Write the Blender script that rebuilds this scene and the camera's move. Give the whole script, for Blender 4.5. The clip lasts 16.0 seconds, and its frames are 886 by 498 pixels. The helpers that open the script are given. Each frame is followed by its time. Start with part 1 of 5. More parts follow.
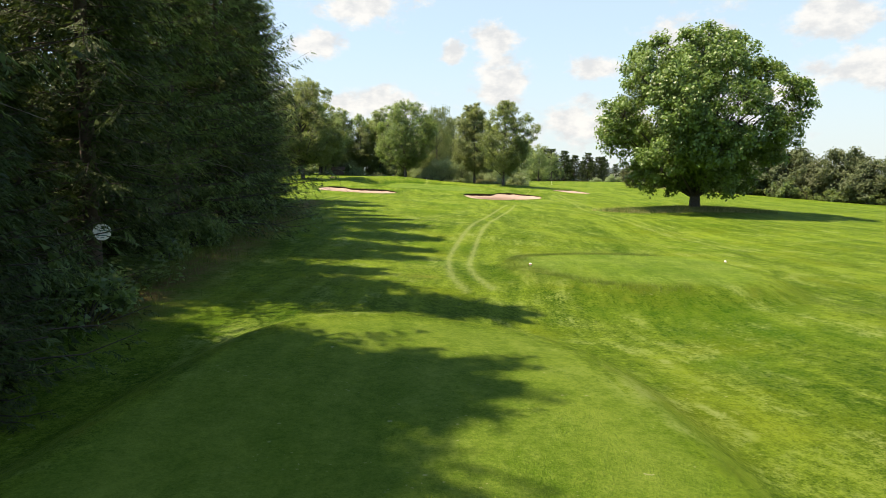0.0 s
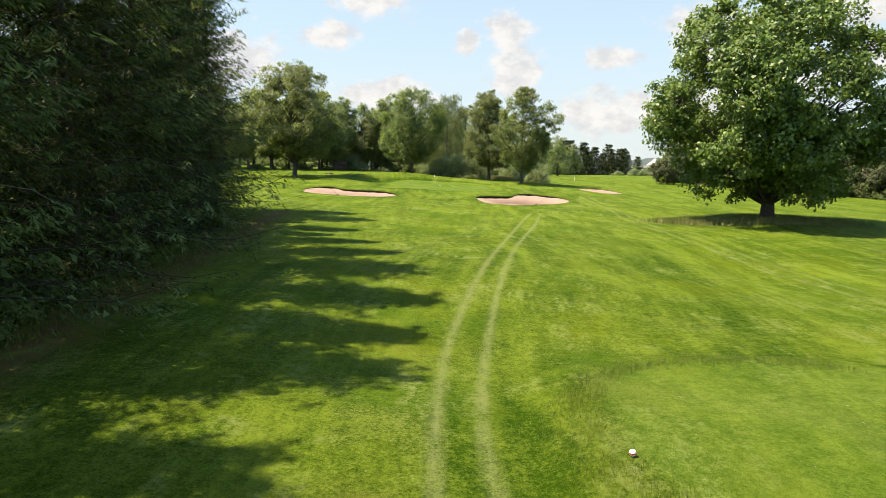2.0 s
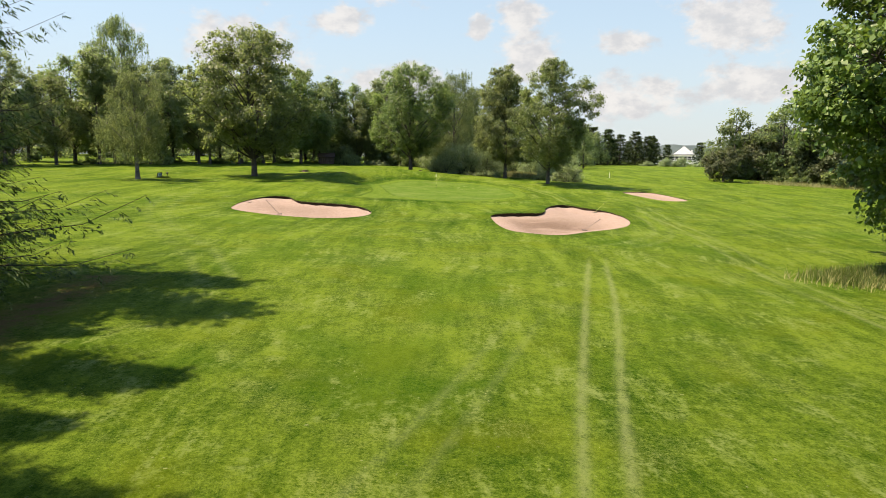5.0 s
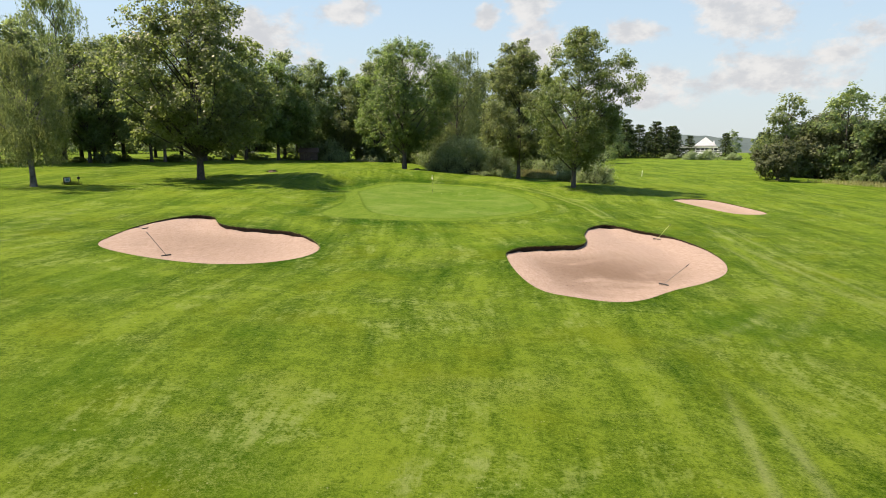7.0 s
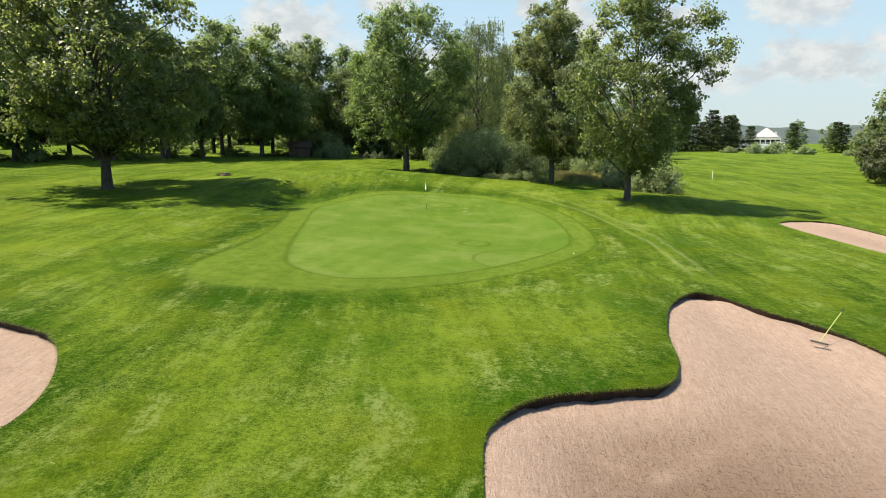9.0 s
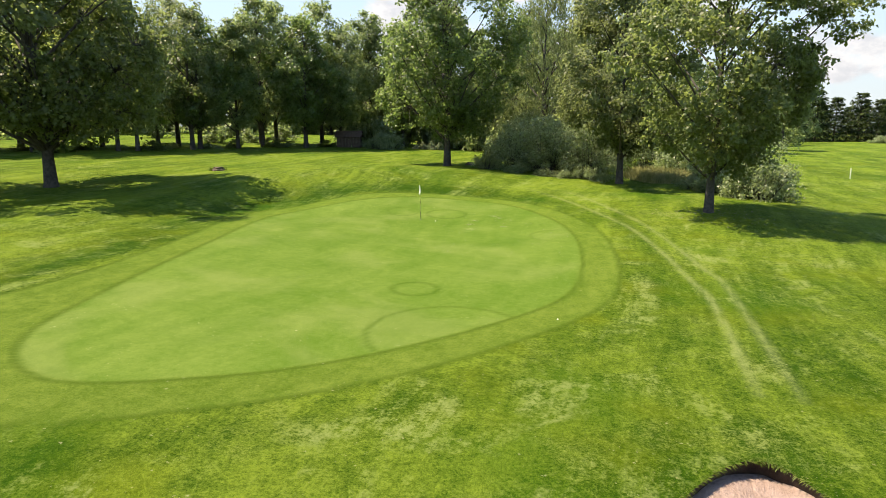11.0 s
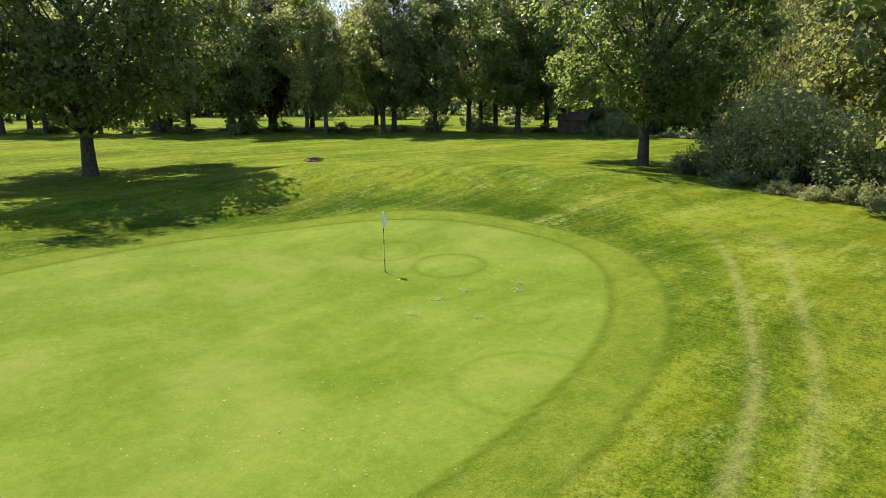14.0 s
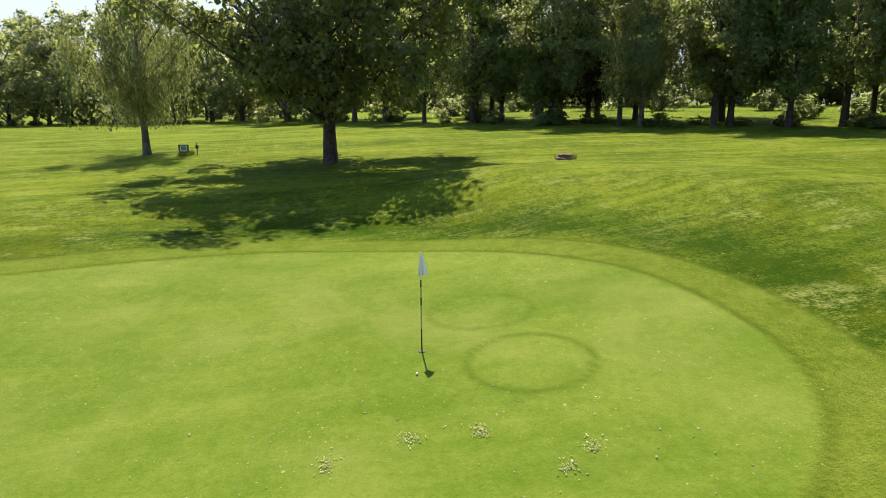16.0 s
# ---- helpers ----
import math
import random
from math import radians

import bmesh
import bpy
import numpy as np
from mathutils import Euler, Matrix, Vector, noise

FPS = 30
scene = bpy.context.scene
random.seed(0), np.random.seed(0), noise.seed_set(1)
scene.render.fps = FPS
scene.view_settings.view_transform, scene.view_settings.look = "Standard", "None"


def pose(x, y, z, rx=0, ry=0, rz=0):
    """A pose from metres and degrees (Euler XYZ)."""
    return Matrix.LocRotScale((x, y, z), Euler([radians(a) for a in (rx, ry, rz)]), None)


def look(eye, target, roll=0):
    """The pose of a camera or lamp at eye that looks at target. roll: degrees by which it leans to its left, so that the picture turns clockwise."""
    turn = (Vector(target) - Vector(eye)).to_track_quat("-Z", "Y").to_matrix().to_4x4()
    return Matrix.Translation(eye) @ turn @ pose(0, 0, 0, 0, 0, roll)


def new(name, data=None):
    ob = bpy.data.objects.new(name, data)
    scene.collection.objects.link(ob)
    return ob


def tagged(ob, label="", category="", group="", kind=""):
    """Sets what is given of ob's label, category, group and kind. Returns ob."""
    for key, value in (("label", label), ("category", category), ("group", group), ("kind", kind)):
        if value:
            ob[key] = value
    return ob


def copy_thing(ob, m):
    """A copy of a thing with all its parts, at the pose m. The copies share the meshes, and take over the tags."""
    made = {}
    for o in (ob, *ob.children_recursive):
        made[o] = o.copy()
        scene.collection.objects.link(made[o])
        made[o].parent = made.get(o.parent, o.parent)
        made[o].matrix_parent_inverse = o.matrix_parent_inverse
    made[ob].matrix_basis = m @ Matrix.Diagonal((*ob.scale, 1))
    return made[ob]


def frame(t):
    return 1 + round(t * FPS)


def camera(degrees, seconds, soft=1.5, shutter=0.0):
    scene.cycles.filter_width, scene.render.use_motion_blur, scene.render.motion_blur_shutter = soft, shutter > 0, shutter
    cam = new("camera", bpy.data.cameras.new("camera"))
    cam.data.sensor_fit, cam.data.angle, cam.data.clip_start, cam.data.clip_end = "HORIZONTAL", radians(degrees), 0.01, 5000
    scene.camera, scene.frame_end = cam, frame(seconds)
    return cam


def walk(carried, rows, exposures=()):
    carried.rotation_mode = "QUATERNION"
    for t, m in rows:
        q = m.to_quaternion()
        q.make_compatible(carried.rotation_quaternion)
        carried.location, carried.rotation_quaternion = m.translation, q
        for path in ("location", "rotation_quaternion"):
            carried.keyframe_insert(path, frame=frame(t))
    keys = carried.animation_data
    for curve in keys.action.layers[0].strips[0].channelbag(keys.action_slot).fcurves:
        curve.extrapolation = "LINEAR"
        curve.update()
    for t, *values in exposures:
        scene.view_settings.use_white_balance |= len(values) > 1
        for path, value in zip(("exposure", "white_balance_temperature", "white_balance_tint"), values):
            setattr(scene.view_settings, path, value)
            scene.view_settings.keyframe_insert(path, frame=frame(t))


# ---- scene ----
cam = camera(70.3, 16.0, soft=0.9)
METRES, EYE, TILT, LEAN, TURN = 134.0, 6.036, 1.4, 2.25, 0.0
ROWS = [
    (0.0, 0.0, 0.0, 0.0, 0.34, -7.66, -2.54),
    (0.5, 0.0014, 0.027, 0.0012, 0.56, -7.87, -2.54),
    (1.0, 0.0027, 0.055, 0.0028, 0.88, -8.08, -2.52),
    (1.5, 0.0035, 0.0842, 0.0044, 1.23, -8.3, -2.49),
    (2.0, 0.004, 0.1146, 0.0059, 1.57, -8.52, -2.48),
    (2.5, 0.0045, 0.1463, 0.0075, 1.88, -8.73, -2.46),
    (3.0, 0.0049, 0.1787, 0.0089, 2.06, -8.93, -2.42),
    (3.5, 0.0055, 0.2123, 0.0102, 2.21, -9.13, -2.43),
    (4.0, 0.0063, 0.2467, 0.0114, 2.36, -9.35, -2.44),
    (6.5, 0.007, 0.4233, 0.0144, 3.08, -10.39, -2.21),
    (7.0, 0.0076, 0.461, 0.0148, 3.27, -10.6, -2.17),
    (7.5, 0.0094, 0.5, 0.0152, 3.66, -10.85, -2.16),
    (8.0, 0.0127, 0.5406, 0.0153, 4.41, -11.1, -2.15),
    (8.5, 0.0176, 0.582, 0.0149, 5.46, -11.34, -2.11),
    (9.0, 0.0229, 0.6194, 0.0157, 6.82, -11.59, -2.07),
    (11.5, 0.0712, 0.7514, 0.0129, 21.14, -13.27, -1.38),
    (12.0, 0.0803, 0.7798, 0.0125, 25.52, -13.66, -1.17),
    (12.5, 0.0874, 0.8091, 0.0118, 29.97, -14.01, -0.99),
    (13.0, 0.0918, 0.839, 0.0111, 34.76, -14.34, -0.78),
    (13.5, 0.0932, 0.8695, 0.0102, 40.36, -14.68, -0.56),
    (14.0, 0.0904, 0.8989, 0.0093, 47.98, -14.97, -0.29),
    (14.5, 0.0836, 0.9249, 0.009, 55.82, -15.18, 0.08),
    (15.0, 0.0752, 0.9462, 0.008, 64.14, -15.29, 0.51),
    (15.5, 0.0662, 0.9648, 0.0059, 72.85, -15.28, 0.91),
    (16.0, 0.0573, 0.9797, 0.0031, 81.94, -15.29, 1.33),
]
walk(cam, [(t, pose(0, 0, EYE, TILT, LEAN, TURN) @ pose(METRES * x, METRES * y, METRES * z, 90 + pitch, roll, yaw)) for t, x, y, z, yaw, pitch, roll in ROWS],
     exposures=[(0.0, 1.54, 6950, 10), (4.0, 1.40, 6920, 12), (7.5, 1.28, 6700, 11), (9.2, 1.30, 6550, 5), (11.6, 1.62, 6850, 15), (16.0, 1.54, 6950, 18)])

from mathutils.geometry import delaunay_2d_cdt


# ---- world, sun, exposure ----
SUN_EL, SUN_AZ = radians(60), radians(270)          # the sun stands over the conifers, in the west (-x)
sun_dir = Vector((math.cos(SUN_EL) * math.sin(SUN_AZ), math.cos(SUN_EL) * math.cos(SUN_AZ), math.sin(SUN_EL)))
sun = new("sun", bpy.data.lights.new("sun", "SUN"))
sun.data.energy, sun.data.angle, sun.data.color = 5.0, radians(0.55), (1.0, 0.85, 0.65)
sun.matrix_world = look(sun_dir * 100, (0, 0, 0))


class Nodes:
    """Short hand for building node trees."""

    def __init__(self, tree):
        self.t = tree
        tree.nodes.clear()

    def add(self, kind, props=None, **ins):
        n = self.t.nodes.new(kind)
        for k, v in (props or {}).items():
            setattr(n, k, v)
        for k, v in ins.items():
            key = int(k[1:]) if k[0] == "i" and k[1:].isdigit() else k.replace("_", " ")
            self.put(n.inputs[key], v)
        return n

    def put(self, sock, v):
        if isinstance(v, bpy.types.Node):
            v = v.outputs[0]
        if isinstance(v, bpy.types.NodeSocket):
            self.t.links.new(v, sock)
        else:
            sock.default_value = v

    def math(self, op, a, b=0.0, c=0.0, clamp=False):
        n = self.add("ShaderNodeMath", {"operation": op, "use_clamp": clamp}, i0=a, i1=b, i2=c)
        return n.outputs[0]

    def mix(self, f, a, b, blend="MIX"):
        n = self.t.nodes.new("ShaderNodeMix")
        n.data_type, n.blend_type = "RGBA", blend
        self.put(n.inputs[0], f), self.put(n.inputs[6], a), self.put(n.inputs[7], b)
        return n.outputs[2]

    def noise(self, vec, scale, detail=4, rough=0.55, dist=0.0):
        return self.add("ShaderNodeTexNoise", None, Vector=vec, Scale=scale, Detail=detail, Roughness=rough, Distortion=dist).outputs[0]

    def ramp(self, v, lo, hi):
        n = self.add("ShaderNodeMapRange", {"interpolation_type": "SMOOTHSTEP"}, i0=v, i1=lo, i2=hi)
        return n.outputs[0]


world = bpy.data.worlds.new("sky")
scene.world = world
world.use_nodes = True
w = Nodes(world.node_tree)
sky = w.add("ShaderNodeTexSky", {"sky_type": "NISHITA", "sun_disc": False, "sun_elevation": SUN_EL, "sun_rotation": SUN_AZ, "dust_density": 0.4, "ozone_density": 3.0})
direction = w.add("ShaderNodeTexCoord").outputs["Generated"]
sep = w.add("ShaderNodeSeparateXYZ", None, i0=direction)
az = w.math("ARCTAN2", sep.outputs[0], sep.outputs[1])
el = w.math("ARCSINE", sep.outputs[2])
flat = w.add("ShaderNodeCombineXYZ", None, i0=az, i1=w.math("MULTIPLY", el, 1.5), i2=0.0)
puffs = w.noise(flat, 17.0, 8, 0.62)
# fair-weather cumulus: azimuth, elevation, half widths, in degrees
CLOUDS = [(-7.5, 15.2, 4.2, 2.2), (-11.5, 11.6, 2.6, 1.6), (4.4, 11.6, 2.0, 2.6), (4.9, 8.4, 3.2, 2.0), (0.6, 11.3, 1.2, 1.5), (13.4, 9.6, 2.2, 1.0),
          (-6.5, 6.6, 5.5, 1.5), (13.0, 5.0, 6.0, 2.0), (30.5, 12.4, 3.2, 2.2), (-20.0, 9.0, 5.0, 3.0), (21.5, 10.6, 4.0, 3.2), (24.0, 6.0, 6.0, 2.0), (35.0, 8.5, 6.0, 2.0)]
cover = 0.0
for a0, e0, ra, re in CLOUDS:
    da = w.math("DIVIDE", w.math("SUBTRACT", az, radians(a0)), radians(ra))
    de = w.math("DIVIDE", w.math("SUBTRACT", el, radians(e0)), radians(re))
    d2 = w.math("ADD", w.math("MULTIPLY", da, da), w.math("MULTIPLY", de, de))
    cover = w.math("MAXIMUM", cover, w.math("EXPONENT", w.math("MULTIPLY", d2, -0.7)))
wide = w.noise(flat, 3.0, 3, 0.5)
cover = w.math("MAXIMUM", cover, w.math("MULTIPLY", w.ramp(el, radians(17), radians(30)), w.ramp(wide, 0.66, 0.82)))
cloud = w.ramp(w.math("ADD", w.math("MULTIPLY", cover, 0.75), w.math("MULTIPLY", w.math("SUBTRACT", puffs, 0.5), 1.5)), 0.28, 0.62)
haze = w.math("SUBTRACT", 1.0, w.ramp(el, radians(-1), radians(14)))
tint = w.mix(w.math("MULTIPLY", haze, 0.75), w.mix(w.math("SUBTRACT", 0.75, w.math("MULTIPLY", w.ramp(el, radians(17), radians(32)), 0.75)), sky, (1.72, 2.18, 2.44, 1)), (2.15, 2.38, 2.52, 1))
grey = w.mix(w.ramp(w.noise(flat, 26.0, 5, 0.6), 0.35, 0.65), (2.84, 2.84, 2.84, 1), (2.15, 2.22, 2.34, 1))
tint = w.mix(w.math("MULTIPLY", cloud, 0.9), tint, grey)
w.add("ShaderNodeOutputWorld", None, Surface=w.add("ShaderNodeBackground", None, Color=tint, Strength=0.122))


# ---- materials ----
def material(name):
    m = bpy.data.materials.new(name)
    m.use_nodes = True
    return m, Nodes(m.node_tree)


def finish(n, base, rough=0.8, bump=None, bump_strength=0.3, bump_distance=0.02, metal=0.0, spec=0.3, normal=None):
    ins = dict(Base_Color=base, Roughness=rough, Metallic=metal)
    b = n.add("ShaderNodeBsdfPrincipled", None, **ins)
    b.inputs["Specular IOR Level"].default_value = spec
    if bump is not None:
        n.put(b.inputs["Normal"], n.add("ShaderNodeBump", None, Strength=bump_strength, Distance=bump_distance, Height=bump))
    n.add("ShaderNodeOutputMaterial", None, Surface=b)
    return b


def place(n):
    return n.add("ShaderNodeNewGeometry").outputs["Position"]


def plain(name, a, b, scale=6.0, rough=0.7, metal=0.0, bump=0.2, spec=0.3):
    """A surface whose colour wanders between a and b at two scales."""
    m, n = material(name)
    p = n.add("ShaderNodeTexCoord").outputs["Object"]
    f = n.math("MULTIPLY_ADD", n.noise(p, scale, 5), 0.65, n.math("MULTIPLY", n.noise(p, scale * 7, 4), 0.35))
    finish(n, n.mix(n.ramp(f, 0.3, 0.7), (*a, 1), (*b, 1)), rough, n.noise(p, scale * 9, 4), bump, 0.01, metal, spec)
    return m


def leaf_material(name, dark, light, through_colour, share=0.35, rough=0.5, spec=0.2, patch=1.3, speck=0.45):
    """Leaves whose colour wanders from leaf to leaf (speck) and from bough to bough (patch, in patches a metre)."""
    m, n = material(name)
    isl = n.add("ShaderNodeNewGeometry").outputs["Random Per Island"]
    p = n.add("ShaderNodeTexCoord").outputs["Object"]
    big = n.ramp(n.noise(p, patch, 3, 0.6), 0.36, 0.64)
    f = n.math("ADD", n.math("MULTIPLY", n.math("POWER", isl, 1.3), speck), n.math("MULTIPLY", big, 1.0 - speck))
    col = n.mix(f, (*dark, 1), (*light, 1))
    oi = n.add("ShaderNodeObjectInfo").outputs["Random"]
    hs = n.add("ShaderNodeHueSaturation", None, Hue=n.math("MULTIPLY_ADD", oi, 0.03, 0.485), Saturation=1.0, Value=n.math("MULTIPLY_ADD", oi, 0.3, 0.85), Color=col)
    b = n.add("ShaderNodeBsdfPrincipled", None, Base_Color=hs, Roughness=rough)
    b.inputs["Specular IOR Level"].default_value = spec
    tr = n.add("ShaderNodeBsdfTranslucent", None, Color=n.mix(f, (*[c * 0.5 for c in through_colour], 1), (*through_colour, 1)))
    n.add("ShaderNodeOutputMaterial", None, Surface=n.add("ShaderNodeMixShader", None, i0=share, i1=b, i2=tr))
    return m


OAK_LEAF = leaf_material("oak_leaf", (0.040, 0.080, 0.012), (0.150, 0.215, 0.056), (0.20, 0.31, 0.04), 0.30, 0.45, 0.35)
DARK_LEAF = leaf_material("dark_leaf", (0.026, 0.052, 0.011), (0.088, 0.126, 0.044), (0.36, 0.52, 0.12), 0.40, 0.45, 0.3)
MAPLE_LEAF = leaf_material("maple_leaf", (0.034, 0.054, 0.014), (0.100, 0.128, 0.048), (0.40, 0.51, 0.13), 0.40, 0.45, 0.3)
WOOD_LEAF = leaf_material("wood_leaf", (0.034, 0.057, 0.019), (0.112, 0.144, 0.065), (0.46, 0.59, 0.19), 0.44)
COPPER_LEAF = leaf_material("copper_leaf", (0.03, 0.018, 0.018), (0.085, 0.06, 0.055), (0.12, 0.05, 0.045), 0.3)
BIRCH_LEAF = leaf_material("birch_leaf", (0.040, 0.060, 0.022), (0.122, 0.152, 0.070), (0.40, 0.49, 0.15), 0.40)
SALLOW_LEAF = leaf_material("sallow_leaf", (0.036, 0.050, 0.022), (0.120, 0.140, 0.068), (0.18, 0.22, 0.07), 0.32, 0.5, 0.2, 0.7)
SPRUCE_LEAF = leaf_material("spruce_needles", (0.007, 0.013, 0.004), (0.062, 0.090, 0.026), (0.10, 0.15, 0.03), 0.20, 0.6, 0.08, 1.2, 0.2)
LARCH_LEAF = leaf_material("larch_needles", (0.014, 0.026, 0.007), (0.125, 0.172, 0.052), (0.22, 0.32, 0.08), 0.30, 0.6, 0.10, 1.2, 0.2)
BUSH_LEAF = leaf_material("bush_leaf", (0.060, 0.098, 0.038), (0.240, 0.290, 0.155), (0.44, 0.56, 0.18), 0.40, 0.4, 0.4, 1.6)
TALL_GRASS = leaf_material("tall_grass", (0.16, 0.19, 0.05), (0.50, 0.49, 0.22), (0.22, 0.22, 0.07), 0.3)
PALE_WEED = leaf_material("pale_weed", (0.10, 0.15, 0.05), (0.36, 0.40, 0.24), (0.3, 0.34, 0.2), 0.3)
MEADOW_GRASS = leaf_material("meadow_grass", (0.040, 0.070, 0.008), (0.15, 0.185, 0.04), (0.14, 0.20, 0.03), 0.3)
BARK = plain("bark", (0.026, 0.024, 0.020), (0.085, 0.077, 0.065), 5.0, 0.9, 0, 0.7)
SPRUCE_BARK = plain("spruce_bark", (0.022, 0.017, 0.013), (0.070, 0.052, 0.038), 5.0, 0.9, 0, 0.6)
DRY_TWIG = plain("dry_twig", (0.1056, 0.0858, 0.0726), (0.198, 0.1782, 0.1584), 5.0, 0.9)
BIRCH_BARK = plain("birch_bark", (0.03, 0.026, 0.022), (0.17, 0.16, 0.145), 1.6, 0.8, 0, 0.4)
WHITE = plain("white_paint", (0.70, 0.70, 0.68), (0.80, 0.80, 0.78), 4.0, 0.5, 0, 0.05)
BLACK = plain("black_paint", (0.0132, 0.0132, 0.0132), (0.0297, 0.0297, 0.0297), 9.0, 0.5)
WOOD = plain("weathered_wood", (0.0462, 0.033, 0.0231), (0.1122, 0.0825, 0.0594), 3.0, 0.85, 0, 0.5)
ROOF = plain("grey_roof", (0.26, 0.27, 0.28), (0.38, 0.39, 0.40), 1.0, 0.6)
GLASS = plain("dark_glazing", (0.0132, 0.0165, 0.0198), (0.033, 0.0363, 0.0396), 1.0, 0.08, 0, 0.0, 0.6)
SIGN_BLUE = plain("sign_panel", (0.066, 0.1452, 0.1584), (0.132, 0.2376, 0.198), 9.0, 0.5)
EARTH = plain("bare_earth", (0.018, 0.012, 0.008), (0.050, 0.034, 0.022), 5.0, 0.95, 0, 0.8)
FLAG = plain("flag_cloth", (0.78, 0.78, 0.78), (0.86, 0.86, 0.86), 9.0, 0.7, 0, 0.1)


def grass_material():
    m, n = material("turf")
    p = place(n)
    at = {k: n.add("ShaderNodeAttribute", {"attribute_name": k}).outputs["Fac"] for k in ("green", "collar", "track", "ring", "rough", "dry", "turf_tone")}
    bend = n.add("ShaderNodeTexNoise", None, Vector=p, Scale=0.045, Detail=2.0).outputs["Color"]
    bent = n.add("ShaderNodeVectorMath", {"operation": "MULTIPLY_ADD"}, i0=bend, i1=(7.0, 7.0, 0.0), i2=p).outputs[0]

    def streak(turn, wide, long, detail=4):
        """Streaks that run along the fairway, turned by some radians: their width and length in waves a metre."""
        v = n.add("ShaderNodeMapping", None, Vector=bent, Rotation=(0, 0, turn), Scale=(wide, long, 0.3))
        return n.noise(v, 1.0, detail, 0.62)

    grain = n.noise(p, 34.0, 3, 0.75)
    fine = n.noise(p, 13.0, 4, 0.7)
    tuft = n.noise(p, 4.5, 4, 0.66)
    mid = n.noise(p, 1.5, 5, 0.62)
    large = n.noise(p, 0.16, 4, 0.55)
    s_fine, s_mid, s_wide = streak(0.05, 4.0, 0.8), streak(-0.12, 1.1, 0.16), streak(0.10, 0.38, 0.040, 3)
    s_cross = streak(0.62, 1.3, 0.10)

    def blend(*terms):
        """The middle value 0.5 plus each noise's swing times its weight."""
        v = 0.5
        for t, k in terms:
            v = n.math("ADD", v, n.math("MULTIPLY", n.math("SUBTRACT", t, 0.5), k))
        return v

    f = n.math("ADD", blend((grain, 0.95), (fine, 0.95), (tuft, 0.65), (mid, 0.5), (s_fine, 0.25), (s_mid, 0.42), (s_cross, 0.42), (s_wide, 0.55), (large, 0.55)), n.math("MULTIPLY", at["turf_tone"], 0.16))
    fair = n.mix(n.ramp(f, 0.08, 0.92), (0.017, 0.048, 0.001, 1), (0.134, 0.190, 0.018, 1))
    yellow = n.ramp(n.noise(p, 0.30, 3, 0.5), 0.50, 0.72)
    fair = n.mix(n.math("MULTIPLY", yellow, 0.35), fair, (0.098, 0.126, 0.004, 1))
    deep = n.ramp(n.noise(p, 0.17, 3, 0.55), 0.52, 0.68)
    fair = n.mix(n.math("MULTIPLY", deep, 0.38), fair, (0.022, 0.070, 0.001, 1))
    pale = n.math("MULTIPLY", n.ramp(n.noise(p, 0.42, 5, 0.62, 0.9), 0.47, 0.68), n.ramp(blend((s_mid, 0.9), (s_fine, 0.8), (tuft, 0.8), (fine, 0.8)), 0.40, 0.80))
    fair = n.mix(n.math("MULTIPLY", pale, 0.9), fair, (0.165, 0.208, 0.060, 1))
    straw = n.math("MULTIPLY", n.ramp(n.noise(p, 0.37, 4, 0.6), 0.52, 0.72), n.ramp(blend((grain, 1.2), (fine, 0.8)), 0.42, 0.72))
    fair = n.mix(n.math("MULTIPLY", straw, 0.45), fair, (0.185, 0.200, 0.068, 1))
    soft = n.noise(p, 0.33, 4, 0.55)
    g = blend((soft, 0.7), (tuft, 0.5), (mid, 0.30), (fine, 0.45), (grain, 0.55), (s_mid, 0.35), (s_wide, 0.35))
    lush = n.mix(n.ramp(g, 0.10, 0.90), (0.041, 0.087, 0.006, 1), (0.097, 0.141, 0.024, 1))
    lush = n.mix(n.math("MULTIPLY", n.ramp(n.noise(p, 0.25, 3, 0.55, 0.4), 0.48, 0.68), 0.45), lush, (0.112, 0.146, 0.036, 1))
    e = blend((grain, 0.7), (fine, 0.6), (tuft, 0.4), (mid, 0.5), (s_mid, 0.4))
    edge = n.mix(n.ramp(e, 0.12, 0.88), (0.046, 0.094, 0.005, 1), (0.128, 0.176, 0.026, 1))
    col = n.mix(at["collar"], fair, edge)
    col = n.mix(at["green"], col, lush)
    worn = n.math("MULTIPLY", at["track"], n.ramp(blend((n.noise(p, 1.4, 4, 0.6), 1.0), (fine, 0.8), (grain, 0.7)), 0.05, 0.65))
    col = n.mix(n.math("MULTIPLY", worn, 0.9), col, (0.190, 0.222, 0.085, 1))
    col = n.mix(n.math("MULTIPLY", at["ring"], n.ramp(blend((fine, 0.8), (mid, 0.6)), 0.05, 0.6)), col, (0.028, 0.060, 0.003, 1))
    weeds = n.ramp(blend((mid, 1.0), (tuft, 0.8), (fine, 0.8)), 0.3, 0.7)
    col = n.mix(n.math("MULTIPLY", at["rough"], weeds), col, (0.022, 0.048, 0.004, 1))
    col = n.mix(n.math("MULTIPLY", at["rough"], n.math("MULTIPLY", n.ramp(mid, 0.52, 0.66), 0.5)), col, (0.150, 0.150, 0.012, 1))
    col = n.mix(n.math("MULTIPLY", at["dry"], n.ramp(blend((mid, 1.0), (fine, 0.8)), 0.25, 0.65)), col, (0.105, 0.068, 0.030, 1))
    flecks = n.ramp(n.noise(p, 7.0, 2, 0.5), 0.735, 0.77)
